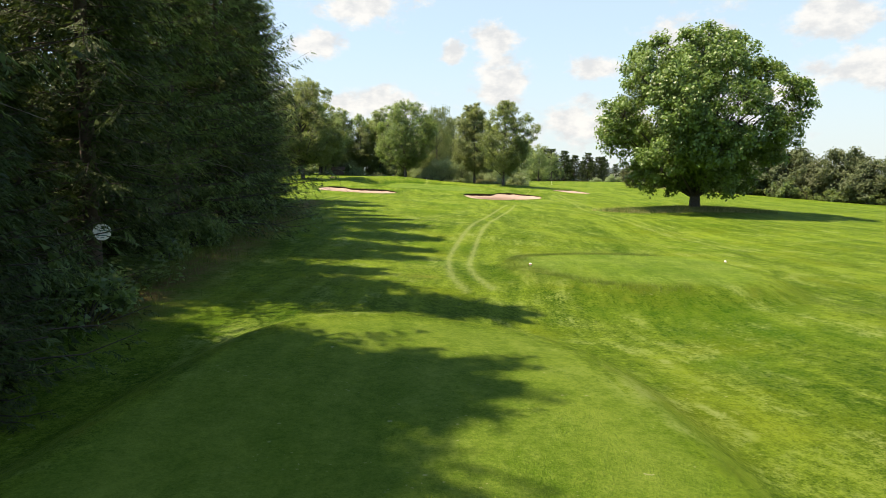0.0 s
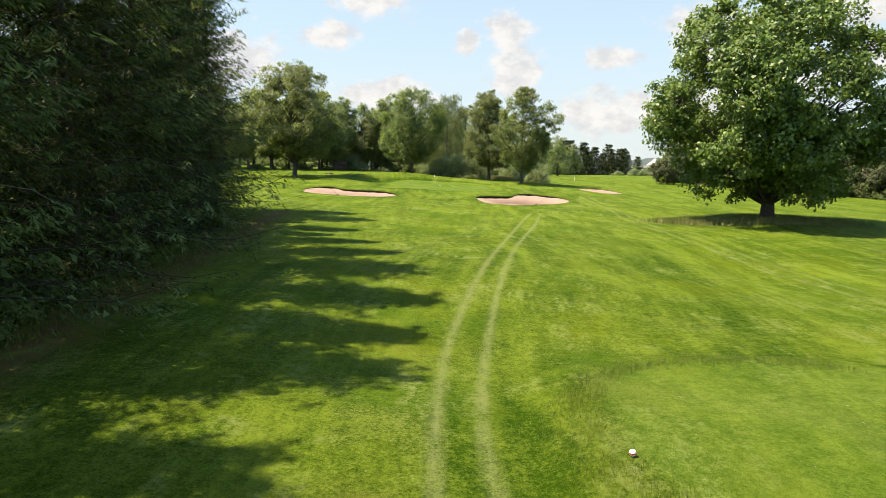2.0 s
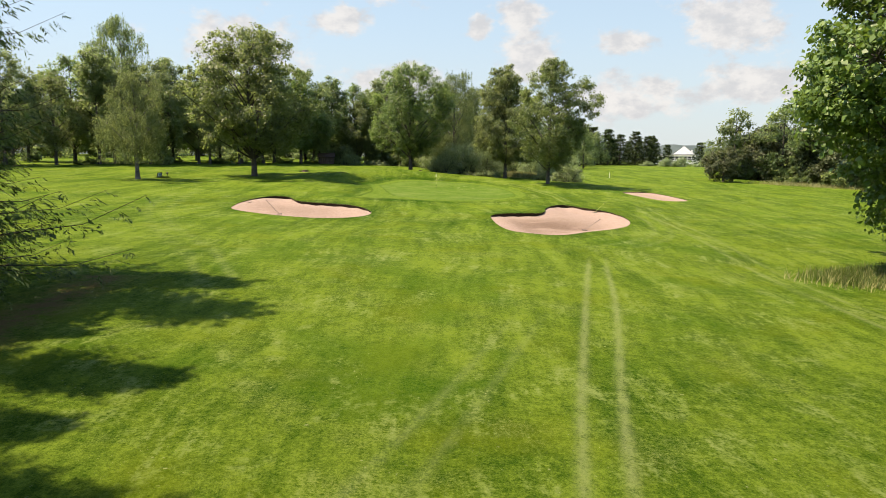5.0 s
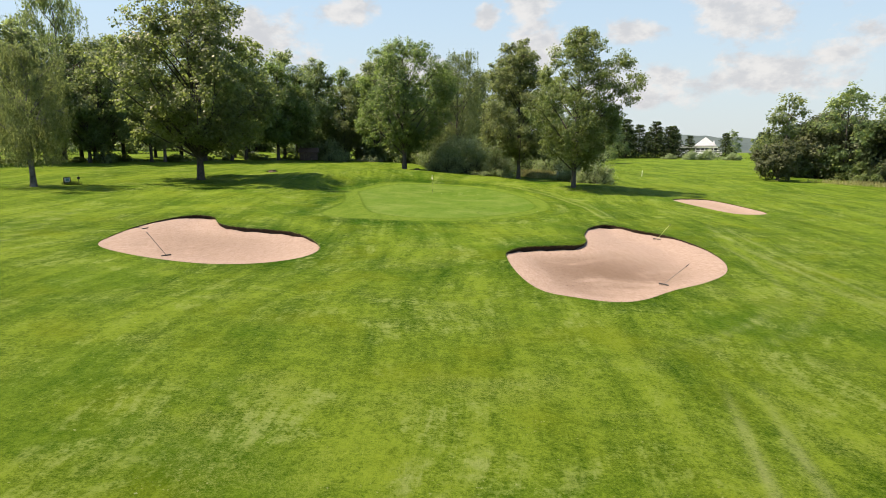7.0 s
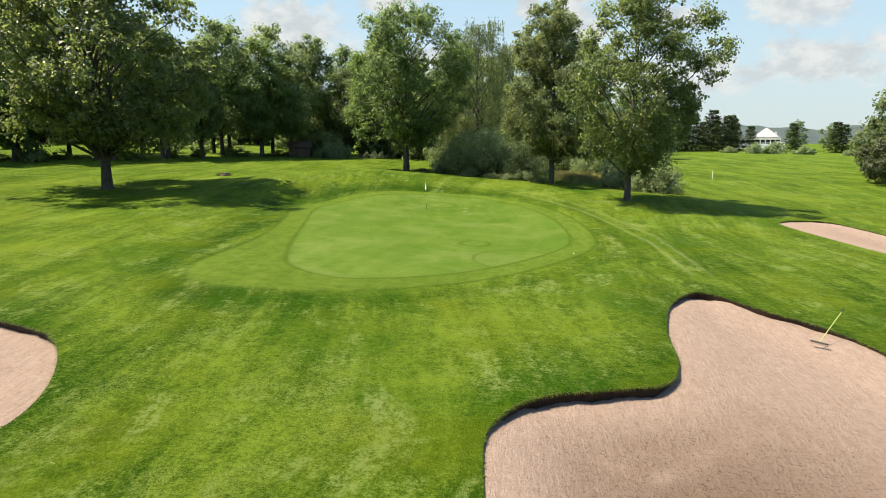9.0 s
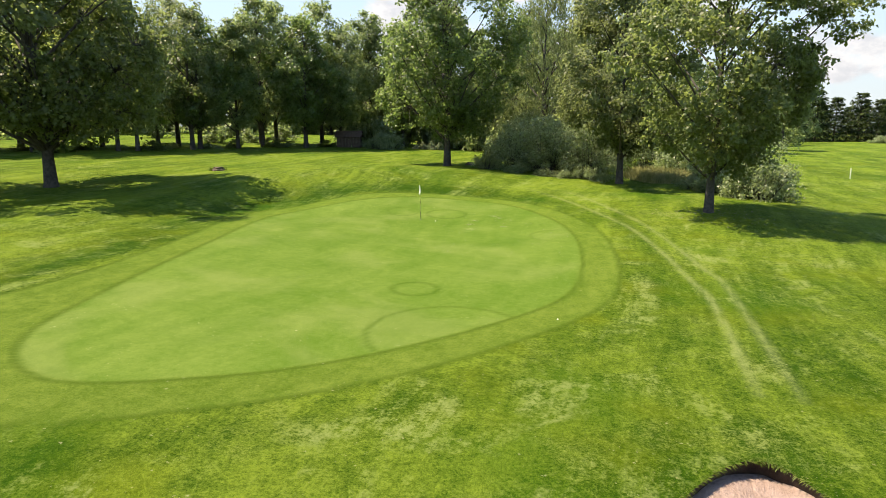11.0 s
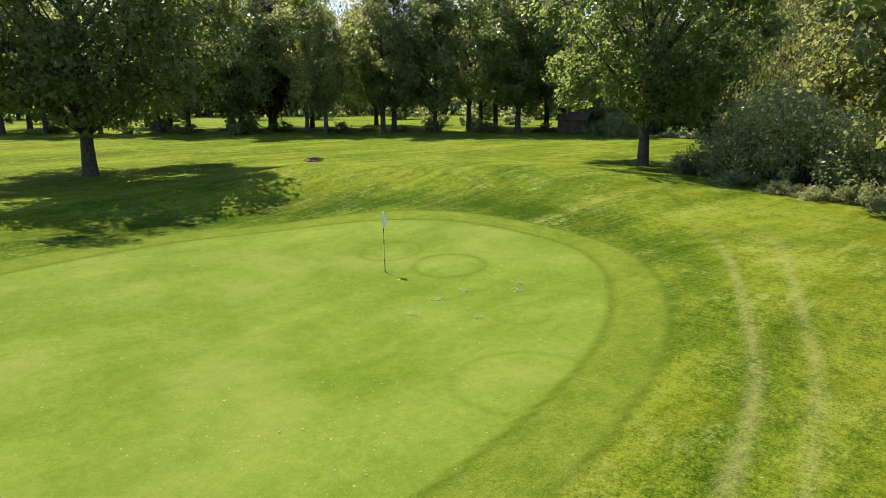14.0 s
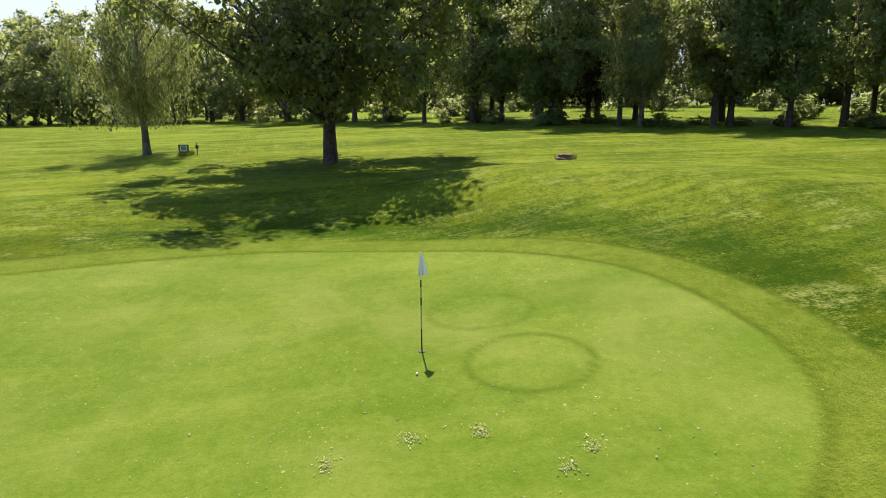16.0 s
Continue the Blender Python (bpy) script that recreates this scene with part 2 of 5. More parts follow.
    litter = n.math("MULTIPLY", n.ramp(n.noise(p, 15.0, 2, 0.5), 0.69, 0.73), n.ramp(n.noise(p, 0.55, 3, 0.6), 0.47, 0.62))
    col = n.mix(n.math("MULTIPLY", litter, 0.55), col, (0.25, 0.25, 0.13, 1))
    col = n.mix(n.math("MULTIPLY", flecks, 0.5), col, (0.26, 0.27, 0.15, 1))
    h = blend((grain, 0.9), (fine, 1.0), (tuft, 0.9))
    height = n.math("MULTIPLY", h, n.math("SUBTRACT", 1.0, n.math("MULTIPLY", at["green"], 0.72)))
    b = finish(n, col, 0.85, height, 0.9, 0.075, 0, 0.03)
    return m


def sand_material():
    m, n = material("bunker_sand")
    p = place(n)
    rake = n.noise(n.add("ShaderNodeMapping", None, Vector=p, Rotation=(0, 0, 0.5), Scale=(7.0, 1.0, 1)), 1.6, 4, 0.6)
    big = n.noise(p, 0.28, 4, 0.55, 0.5)
    inner = n.add("ShaderNodeAttribute", {"attribute_name": "inner"}).outputs["Fac"]
    f = n.math("ADD", n.math("MULTIPLY", n.noise(p, 4.0, 5, 0.65), 0.5), n.math("MULTIPLY", rake, 0.5))
    col = n.mix(n.ramp(f, 0.3, 0.7), (0.238, 0.173, 0.136, 1), (0.312, 0.240, 0.198, 1))
    wet = n.math("MULTIPLY", inner, n.ramp(n.math("ADD", big, n.math("MULTIPLY", n.noise(p, 2.0, 4, 0.6), 0.25)), 0.36, 0.62))
    col = n.mix(n.math("MULTIPLY", wet, 0.8), col, (0.114, 0.077, 0.053, 1))
    crumbs = n.math("MULTIPLY", n.math("ADD", 0.5, n.math("MULTIPLY", wet, 1.3)), n.ramp(n.noise(p, 12.0, 4, 0.78), 0.52, 0.68))
    col = n.mix(n.math("MULTIPLY", crumbs, 0.7), col, (0.090, 0.060, 0.042, 1))
    finish(n, col, 0.95, n.math("ADD", f, n.math("ADD", n.noise(p, 19.0, 4, 0.75), n.noise(p, 6.0, 3, 0.6))), 1.0, 0.06, 0, 0.05)
    return m


TURF, SAND = grass_material(), sand_material()


# ---- building helpers ----
def raw_mesh(name, verts, faces, mat, smooth=False):
    """A mesh from arrays: verts (n, 3), faces (m, 3 or 4)."""
    verts, faces = np.asarray(verts, np.float32), np.asarray(faces, np.int32)
    k = faces.shape[1]
    me = bpy.data.meshes.new(name)
    me.vertices.add(len(verts)), me.loops.add(faces.size), me.polygons.add(len(faces))
    me.vertices.foreach_set("co", verts.ravel())
    me.loops.foreach_set("vertex_index", faces.ravel())
    me.polygons.foreach_set("loop_start", np.arange(0, faces.size, k, dtype=np.int32))
    me.update(calc_edges=True)
    me.materials.append(mat)
    if smooth:
        me.polygons.foreach_set("use_smooth", np.ones(len(faces), bool))
    me.validate()
    return me


def part(name, bm, mat, parent, label=""):
    me = bpy.data.meshes.new(name)
    bm.to_mesh(me)
    bm.free()
    me.materials.append(mat)
    ob = new(name, me)
    ob.parent = parent
    return tagged(ob, label)


def array_part(name, verts, faces, mat, parent, label="", smooth=False):
    ob = new(name, raw_mesh(name, verts, faces, mat, smooth))
    ob.parent = parent
    return tagged(ob, label)


def thing(name, at, label, category, group="", kind="", turn=0.0, size=1.0):
    ob = tagged(new(name), label, category, group, kind)
    ob.matrix_basis = Matrix.LocRotScale(at, Euler((0, 0, turn)), (size,) * 3)
    return ob


def box(bm, c, s, bevel=0.0, rot=None):
    """A bevelled block, centre c and size s, added to bm."""
    g = bmesh.ops.create_cube(bm, size=1.0, matrix=Matrix.Translation(c) @ (rot or Matrix()) @ Matrix.Diagonal((*s, 1)))
    if bevel:
        es = list({e for v in g["verts"] for e in v.link_edges})
        bmesh.ops.bevel(bm, geom=es, offset=bevel, segments=1, affect="EDGES")
    return bm


def rod(bm, a, b, r, r2=None, n=8):
    a, b = Vector(a), Vector(b)
    d = b - a
    m = Matrix.Translation((a + b) / 2) @ d.to_track_quat("Z", "Y").to_matrix().to_4x4()
    bmesh.ops.create_cone(bm, cap_ends=True, segments=n, radius1=r, radius2=r if r2 is None else r2, depth=d.length, matrix=m)
    return bm


# ---- the lie of the land ----
# mounds and hollows: x, y, half widths, height
MOUNDS = [(0, 5, 5, 9, 0.22), (8, 26, 7, 6, 0.10), (2, 34, 8, 7, -0.40), (0, 45, 8, 8, 0.38), (16, 48, 9, 12, -0.50), (22, 76, 9, 10, -0.40),
          (30, 76, 8, 6, 0.45), (-5, 72, 9, 9, 0.26), (6, 98, 6, 6, 0.20), (-6, 103, 6, 6, 0.37), (-3, 130, 8, 9, -0.63), (2, 118, 6, 6, -0.17),
          (-17, 139, 5, 5, 0.41), (-10, 148, 9, 5, 0.45), (14, 140, 7, 7, 0.36), (-15, 131, 4, 5, -0.31), (4, 17.5, 5, 4, -0.49),
          (-13.5, 144, 6.5, 3.2, 0.34), (-19, 137.5, 3.2, 4, 0.34), (-12.5, 134, 2.6, 4, -0.22), (-3, 141, 5, 2.2, -0.12), (-15, 148.5, 8, 3.2, 0.22), (-23, 143, 4, 5, 0.18)]
# raised tees: centre, half sizes, height, width of the bank
TEES = [(-0.6, 4.5, 3.7, 10.2, 0.50, 0.34), (7.9, 26.6, 4.6, 4.8, 0.42, 0.36)]


def green_bank(x, y):
    """0 to 1: the bank that curls round the green's west and north sides."""
    a, b = (x + 3.0) / 9.5, (y - 123.5) / 16.5
    q, way = np.hypot(a, b), np.degrees(np.arctan2(b, a)) % 360
    up, down = np.clip((q - 1.28) / 0.4, 0, 1), np.clip((2.5 - q) / 0.85, 0, 1)
    side = np.clip((way - 60) / 40, 0, 1) * np.clip((225 - way) / 35, 0, 1)
    return up * up * (3 - 2 * up) * down * down * (3 - 2 * down) * side


def tee_edge(tee, x, y):
    """0 at the middle of a tee, 1 at the platform's rounded edge."""
    a, b, c, d = tee[:4]
    return (np.abs((x - a) / c) ** 3.2 + np.abs((y - b) / d) ** 3.2) ** (1 / 3.2)


def land(x, y):
    x, y = np.asarray(x, float), np.asarray(y, float)
    v = 1.2 * np.tanh(x / 60)
    u = np.where(y < 150, np.maximum(y, -60), 150 + 60 * np.tanh((y - 150) / 60)) / 100
    z = 2.221 - 1.897 * v + 0.019 * u + 2.51 * u * u - 0.708 * u ** 3 + 0.092 * u * v + 0.622 * v * v
    for a, b, c, d, h in MOUNDS:
        z = z + h * np.exp(-((x - a) / c) ** 2 - ((y - b) / d) ** 2)
    z = z + 0.32 * green_bank(x, y)
    for tee in TEES:
        k = np.clip((1 + tee[5] - tee_edge(tee, x, y)) / tee[5], 0, 1)
        z = z + tee[4] * k * k * (3 - 2 * k)
    z = z - 3.4 * np.exp(-((x - 115) / 55) ** 2 - ((y - 140) / 75) ** 2)
    far = np.clip((np.hypot(x, y - 100) - 350) / 900, 0, 1)
    return z * (1 - far * far * (3 - 2 * far)) + 3.0 * far * far * (3 - 2 * far)


def on_land(x, y, dz=0.0):
    return Vector((x, y, float(land(x, y)) + dz))


def smooth_loop(points, n=8):
    """A closed Catmull-Rom curve through the points."""
    p = np.array(points, float)
    t = np.linspace(0, 1, n, endpoint=False)[:, None]
    out = []
    for i in range(len(p)):
        a, b, c, d = p[i - 1], p[i], p[(i + 1) % len(p)], p[(i + 2) % len(p)]
        out.append(0.5 * (2 * b + (c - a) * t + (2 * a - 5 * b + 4 * c - d) * t ** 2 + (3 * b - a - 3 * c + d) * t ** 3))
    return np.concatenate(out)


def smooth_line(points, n=6):
    """An open Catmull-Rom curve through the points."""
    p = np.array(points, float)
    p = np.concatenate([[2 * p[0] - p[1]], p, [2 * p[-1] - p[-2]]])
    t = np.linspace(0, 1, n, endpoint=False)[:, None]
    out = [0.5 * (2 * b + (c - a) * t + (2 * a - 5 * b + 4 * c - d) * t ** 2 + (3 * b - a - 3 * c + d) * t ** 3) for a, b, c, d in zip(p, p[1:], p[2:], p[3:])]
    return np.concatenate(out + [p[-2:-1]])


def inside(loop, x, y):
    r = np.zeros(np.shape(x), bool)
    for (ax, ay), (bx, by) in zip(loop, np.roll(loop, -1, 0)):
        hit = (ay > y) != (by > y)
        if ay != by:
            r ^= hit & (x < (bx - ax) * (y - ay) / (by - ay) + ax)
    return r


def distance(loop, x, y, closed=True):
    best = np.full(np.shape(x), 1e9)
    ends = np.roll(loop, -1, 0) if closed else loop[1:]
    for (ax, ay), (bx, by) in zip(loop, ends):
        dx, dy = bx - ax, by - ay
        t = np.clip(((x - ax) * dx + (y - ay) * dy) / (dx * dx + dy * dy + 1e-9), 0, 1)
        best = np.minimum(best, np.hypot(x - ax - t * dx, y - ay - t * dy))
    return best


BUNKERS = {
    "right": smooth_loop([(2.65, 94.7), (3.0, 96.3), (4.0, 97.4), (5.6, 98.0), (7.1, 98.7), (7.8, 100.4), (8.2, 103.6), (9.2, 107.1), (10.8, 109.0), (12.4, 106.8), (14.0, 104.6),
                          (14.8, 100.6), (14.6, 96.6), (13.6, 93.4), (11.8, 91.0), (9.8, 89.2), (8.0, 87.3), (6.7, 86.7), (5.2, 87.1), (3.9, 88.0), (3.1, 90.6)], 8),
    "left": smooth_loop([(-18.7, 93.2), (-19.3, 95.4), (-19.7, 98.8), (-19.4, 102.2), (-18.4, 104.2), (-17.0, 103.8), (-15.6, 101.4), (-13.9, 100.2), (-11.9, 99.6), (-9.9, 98.7),
                         (-8.2, 96.7), (-7.3, 94.4), (-7.7, 92.2), (-9.3, 90.5), (-11.6, 89.9), (-14.4, 90.5), (-17.2, 91.8)], 8),
    "far": smooth_loop([(21.7, 128.8), (22.2, 130.6), (23.8, 131.6), (25.8, 131.6), (26.9, 128.2), (27.6, 122.6), (27.3, 120.2), (25.8, 119.1), (24.0, 119.4), (22.7, 123.6)], 8),
}
GREEN = smooth_loop([(-3.9, 107.0), (-6.6, 109.0), (-8.3, 114.0), (-9.9, 121.0), (-11.0, 125.5), (-11.5, 130.0), (-10.3, 134.3), (-7.6, 137.8), (-4.2, 139.0), (-0.8, 138.5),
                     (2.0, 136.2), (4.4, 132.2), (5.7, 127.5), (6.3, 122.0), (6.0, 118.3), (4.2, 114.6), (1.6, 110.8), (-1.0, 108.4)], 6)
# wheel tracks pressed into the turf: places, strength, and between which y they fade
TRACKS = [([(0.75, 21.5), (0.2, 25), (0.22, 32), (0.73, 37.3), (1.88, 44.7), (3.3, 54.2), (4.3, 60), (7.0, 74.2), (8.4, 81)], 0.75, 18, 79),
          ([(1.7, 22), (1.1, 25.6), (1.25, 31.2), (2.0, 38.8), (2.88, 45), (4.3, 54.6), (6.9, 67.4), (8.1, 74.8), (9.3, 81)], 0.70, 18, 79),
          ([(11.2, 112), (10.9, 119.3), (10.4, 122), (9.55, 126.4), (8.17, 131.7), (6.3, 135.8), (3.2, 141.4), (0.3, 144.9)], 0.62, 110, 146),
          ([(12.1, 112), (11.6, 121.5), (11.1, 123.7), (10.4, 126.9), (9.0, 132.4), (7.4, 136.4), (4.2, 143.3), (1.8, 146.3)], 0.55, 110, 147),
          ([(19, 40), (17.5, 56), (16.7, 72), (17, 80.2), (17.4, 85.8), (17.6, 93), (18.1, 107.1), (20, 114)], 0.55, 36, 112),
          ([(20.2, 40), (18.7, 56), (17.9, 72), (18.2, 80.2), (18.6, 85.8), (18.8, 93), (19.3, 107.1), (21, 114)], 0.45, 36, 112),
          ([(-3.5, 42), (-1.8, 50), (0.6, 58), (3, 66)], 0.3, 40, 66), ([(-2.4, 42), (-0.7, 50), (1.6, 58), (4, 66)], 0.25, 40, 66),
          ([(16.3, 104), (16.2, 97.3), (14.8, 90), (12.0, 85.6), (9.4, 82.9), (7.0, 81)], 0.45, 80, 104), ([(17.4, 104), (17.3, 97), (15.9, 89.4), (12.9, 84.5), (10, 81.7)], 0.35, 80, 104),
          ([(-27.2, 105.7), (-24.2, 94.9), (-20.5, 85.8), (-15.5, 78.5), (-12.8, 74.9), (-9, 68)], 0.5, 64, 108), ([(-28.1, 103.3), (-25.4, 93.4), (-21.2, 84.6), (-16.3, 77.5), (-13.6, 73.6), (-10, 67)], 0.45, 64, 106)]
# fungus rings in the putting turf: x, y, radii
RINGS = [(-2.98, 134.4, 1.2, 1.2), (0.9, 117.75, 0.82, 0.88), (3.4, 113.6, 2.3, 2.6), (-5.65, 134.0, 0.95, 1.2), (1.9, 132.6, 0.75, 0.75), (4.6, 129.5, 1.5, 1.5)]


def spaced(lo, hi, step, reach):
    """Even steps between lo and hi, then ever wider ones out to reach."""
    core = list(np.arange(lo, hi + step / 2, step))
    s, up, down = step, [core[-1]], [core[0]]
    while up[-1] < reach:
        s *= 1.16
        up.append(up[-1] + s)
    s = step
    while down[-1] > -reach:
        s *= 1.16
        down.append(down[-1] - s)
    return np.array(down[:0:-1] + core + up[1:])


def finer(v, lo, hi):
    """Halves the steps between lo and hi."""
    mid = (v[1:] + v[:-1]) / 2
    return np.sort(np.concatenate([v, mid[(mid > lo) & (mid < hi)]]))


def build_ground():
    step = 0.56
    xs, ys = spaced(-29.1, 30.9, step, 2600), spaced(-3.0, 165.0, step, 2600)
    xs, ys = finer(xs, -12.6, 21.0), finer(ys, 105.9, 141.3)
    xs, ys = finer(xs, -12.6, 12.6), finer(ys, 105.9, 141.3)
    nx, ny = len(xs), len(ys)
    X, Y = np.meshgrid(xs, ys)
    pts = [np.stack([X.ravel(), Y.ravel()], 1)]
    keep = np.ones((ny - 1, nx - 1), bool)
    tris, count = [], nx * ny
    for name, loop in BUNKERS.items():
        i0, i1 = np.searchsorted(xs, loop[:, 0].min() - 0.7), np.searchsorted(xs, loop[:, 0].max() + 0.7)
        j0, j1 = np.searchsorted(ys, loop[:, 1].min() - 0.7), np.searchsorted(ys, loop[:, 1].max() + 0.7)
        keep[j0:j1, i0:i1] = False
        gi, gj = np.meshgrid(np.arange(i0, i1 + 1), np.arange(j0, j1 + 1))
        gi, gj = gi.ravel(), gj.ravel()
        rim = (gi == i0) | (gi == i1) | (gj == j0) | (gj == j1)
        d = distance(loop, xs[gi], ys[gj])
        use = (~inside(loop, xs[gi], ys[gj]) & (d > 0.13)) | rim
        gi, gj = gi[use], gj[use]
        n = len(gi)
        co = [Vector((float(a), float(b))) for a, b in zip(xs[gi], ys[gj])] + [Vector((float(a), float(b))) for a, b in loop]
        edges = [(n + k, n + (k + 1) % len(loop)) for k in range(len(loop))]
        out, _, faces, orig, _, _ = delaunay_2d_cdt(co, edges, [], 0, 1e-5)
        index = {}
        for k, o in enumerate(orig):
            if o and o[0] < n:
                index[k] = int(gj[o[0]] * nx + gi[o[0]])
        extra = [k for k in range(len(out)) if k not in index]
        for q, k in enumerate(extra):
            index[k] = count + q
        pts.append(np.array([out[k][:] for k in extra]))
        count += len(extra)
        cen = np.array([np.mean([out[k][:] for k in f], 0) for f in faces])
        outside = ~inside(loop, cen[:, 0], cen[:, 1])
        tris += [[index[k] for k in f] for f, o in zip(faces, outside) if o]
    P = np.concatenate(pts)
    Z = land(P[:, 0], P[:, 1])
    V = np.column_stack([P, Z])
    j, i = np.nonzero(keep)
    a = j * nx + i
    quads = np.stack([a, a + 1, a + nx + 1, a + nx], 1)
    # quads are cut into triangles, so that one array holds all faces
    t = np.concatenate([quads[:, [0, 1, 2]], quads[:, [0, 2, 3]], np.array(tris)])
    me = raw_mesh("ground", V, t, TURF, True)
    x, y = P[:, 0], P[:, 1]
    near = (np.abs(x) < 60) & (y > -20) & (y < 190)
    masks = {k: np.zeros(len(P), np.float32) for k in ("green", "collar", "track", "ring", "rough", "dry", "turf_tone")}
    xn, yn = x[near], y[near]
    d = distance(GREEN, xn, yn)
    sd = np.where(inside(GREEN, xn, yn), -d, d)
    masks["green"][near] = np.clip(0.5 - sd / 0.16, 0, 1)
    wide = 1.55 + 2.9 * np.exp(-((xn + 9) / 5) ** 2 - ((yn - 106) / 6.5) ** 2)
    masks["collar"][near] = np.clip(0.5 + (wide - sd) / 0.16, 0, 1)
    tee1, tee2 = tee_edge(TEES[0], xn, yn), tee_edge(TEES[1], xn, yn)
    masks["collar"][near] = np.maximum(masks["collar"][near], 0.8 * np.clip((1 - tee1) * 14, 0, 1))
    masks["green"][near] = np.maximum(masks["green"][near], 0.5 * np.clip((1.0 - tee2) * 12, 0, 1))
    tr = np.zeros(len(xn))
    for line, amount, lo, hi in TRACKS:
        curve = smooth_line(line)
        d2 = distance(curve, xn, yn, False)
        tr = np.maximum(tr, amount * np.exp(-(d2 / 0.13) ** 2) * np.clip((yn - lo) / 4, 0, 1) * np.clip((hi - yn) / 4, 0, 1))
    masks["track"][near] = tr
    rg = np.zeros(len(xn))
    for (cx, cy, rx, ry), deep in zip(RINGS, (0.8, 1.0, 0.75, 0.5, 0.3, 0.45)):
        q = np.hypot((xn - cx) / rx, (yn - cy) / ry)
        rg = np.maximum(rg, deep * np.exp(-((q - 1) * (rx + ry) / 2 / 0.085) ** 2))
    masks["ring"][near] = np.maximum(0.85 * rg * masks["green"][near], 0.62 * np.exp(-((sd - 0.08) / 0.09) ** 2))
    masks["ring"][near] = np.maximum(masks["ring"][near], 0.55 * np.exp(-((sd - wide) / 0.10) ** 2))
    patchy = np.clip(0.45 + 0.5 * np.sin(3.1 * xn + np.sin(1.7 * yn)) * np.cos(2.3 * yn + 1.3 * np.sin(2 * xn)) + 0.35 * np.sin(7 * xn + 5 * yn), 0, 1)
    front = np.clip((25 - yn) / 3, 0, 1)
    rough = 0.75 * patchy ** 1.2 * np.exp(-((tee2 - 1.06 - 0.10 * front) / (0.035 + 0.13 * front)) ** 2)
    rough = np.maximum(rough, 0.7 * patchy ** 1.2 * np.exp(-((tee1 - 1.05) / 0.05) ** 2))
    rough = np.maximum(rough, np.exp(-((xn - 29) / 8) ** 4 - ((yn - 77) / 3.4) ** 4))
    rough = np.maximum(rough, np.clip((-9.5 - 0.13 * yn - xn) / 3, 0, 1) * np.clip((74 - yn) / 6, 0, 1) * np.clip((xn + 46) / 14, 0, 1))
    masks["rough"][near] = rough
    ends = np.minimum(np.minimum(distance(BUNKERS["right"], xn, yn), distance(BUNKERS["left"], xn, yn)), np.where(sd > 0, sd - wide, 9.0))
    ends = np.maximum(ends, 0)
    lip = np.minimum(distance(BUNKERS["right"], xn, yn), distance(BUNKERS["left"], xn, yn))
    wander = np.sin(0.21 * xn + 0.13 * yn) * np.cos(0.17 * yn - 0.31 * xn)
    # Turf tone: mowing waves, darker round bunkers, at tee banks and beside the green.
    masks["turf_tone"][near] = 0.45 * np.sin(6.283 * ends / 1.9) * np.exp(-ends / 3.5) * (0.6 + 0.4 * wander) - 1.3 * np.exp(-(lip / 1.2) ** 2) - 0.5 * np.exp(-((np.minimum(tee1, tee2) - 1.3) / 0.12) ** 2) + 0.6 * np.exp(-((tee1 - 1.15) / 0.06) ** 2) - 1.3 * np.exp(-((sd - wide - 1.6) / 1.5) ** 2) * np.clip((xn - 1) / -6, 0, 1) * np.clip((yn - 100) / 6, 0, 1) - 0.6 * np.exp(-((sd - wide - 1.2) / 1.6) ** 2) + 0.25 * np.sin(1.9 * xn + 0.25 * yn + 2 * wander) * np.clip(wander, 0, 1)
    edge = -6.9 - 0.11 * yn - xn
    masks["dry"][near] = np.maximum(np.exp(-(edge / 1.2) ** 2) * (yn < 68) * (yn > 14), 0.4 * np.exp(-((xn + 1.0) / 0.75) ** 2 - ((yn - 23.9) / 0.5) ** 2))
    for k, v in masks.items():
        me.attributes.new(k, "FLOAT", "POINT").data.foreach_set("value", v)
    return tagged(new("ground", me), "mown green golf course turf with fairway, tees and putting green", "ground", kind="structure")


ground = build_ground()


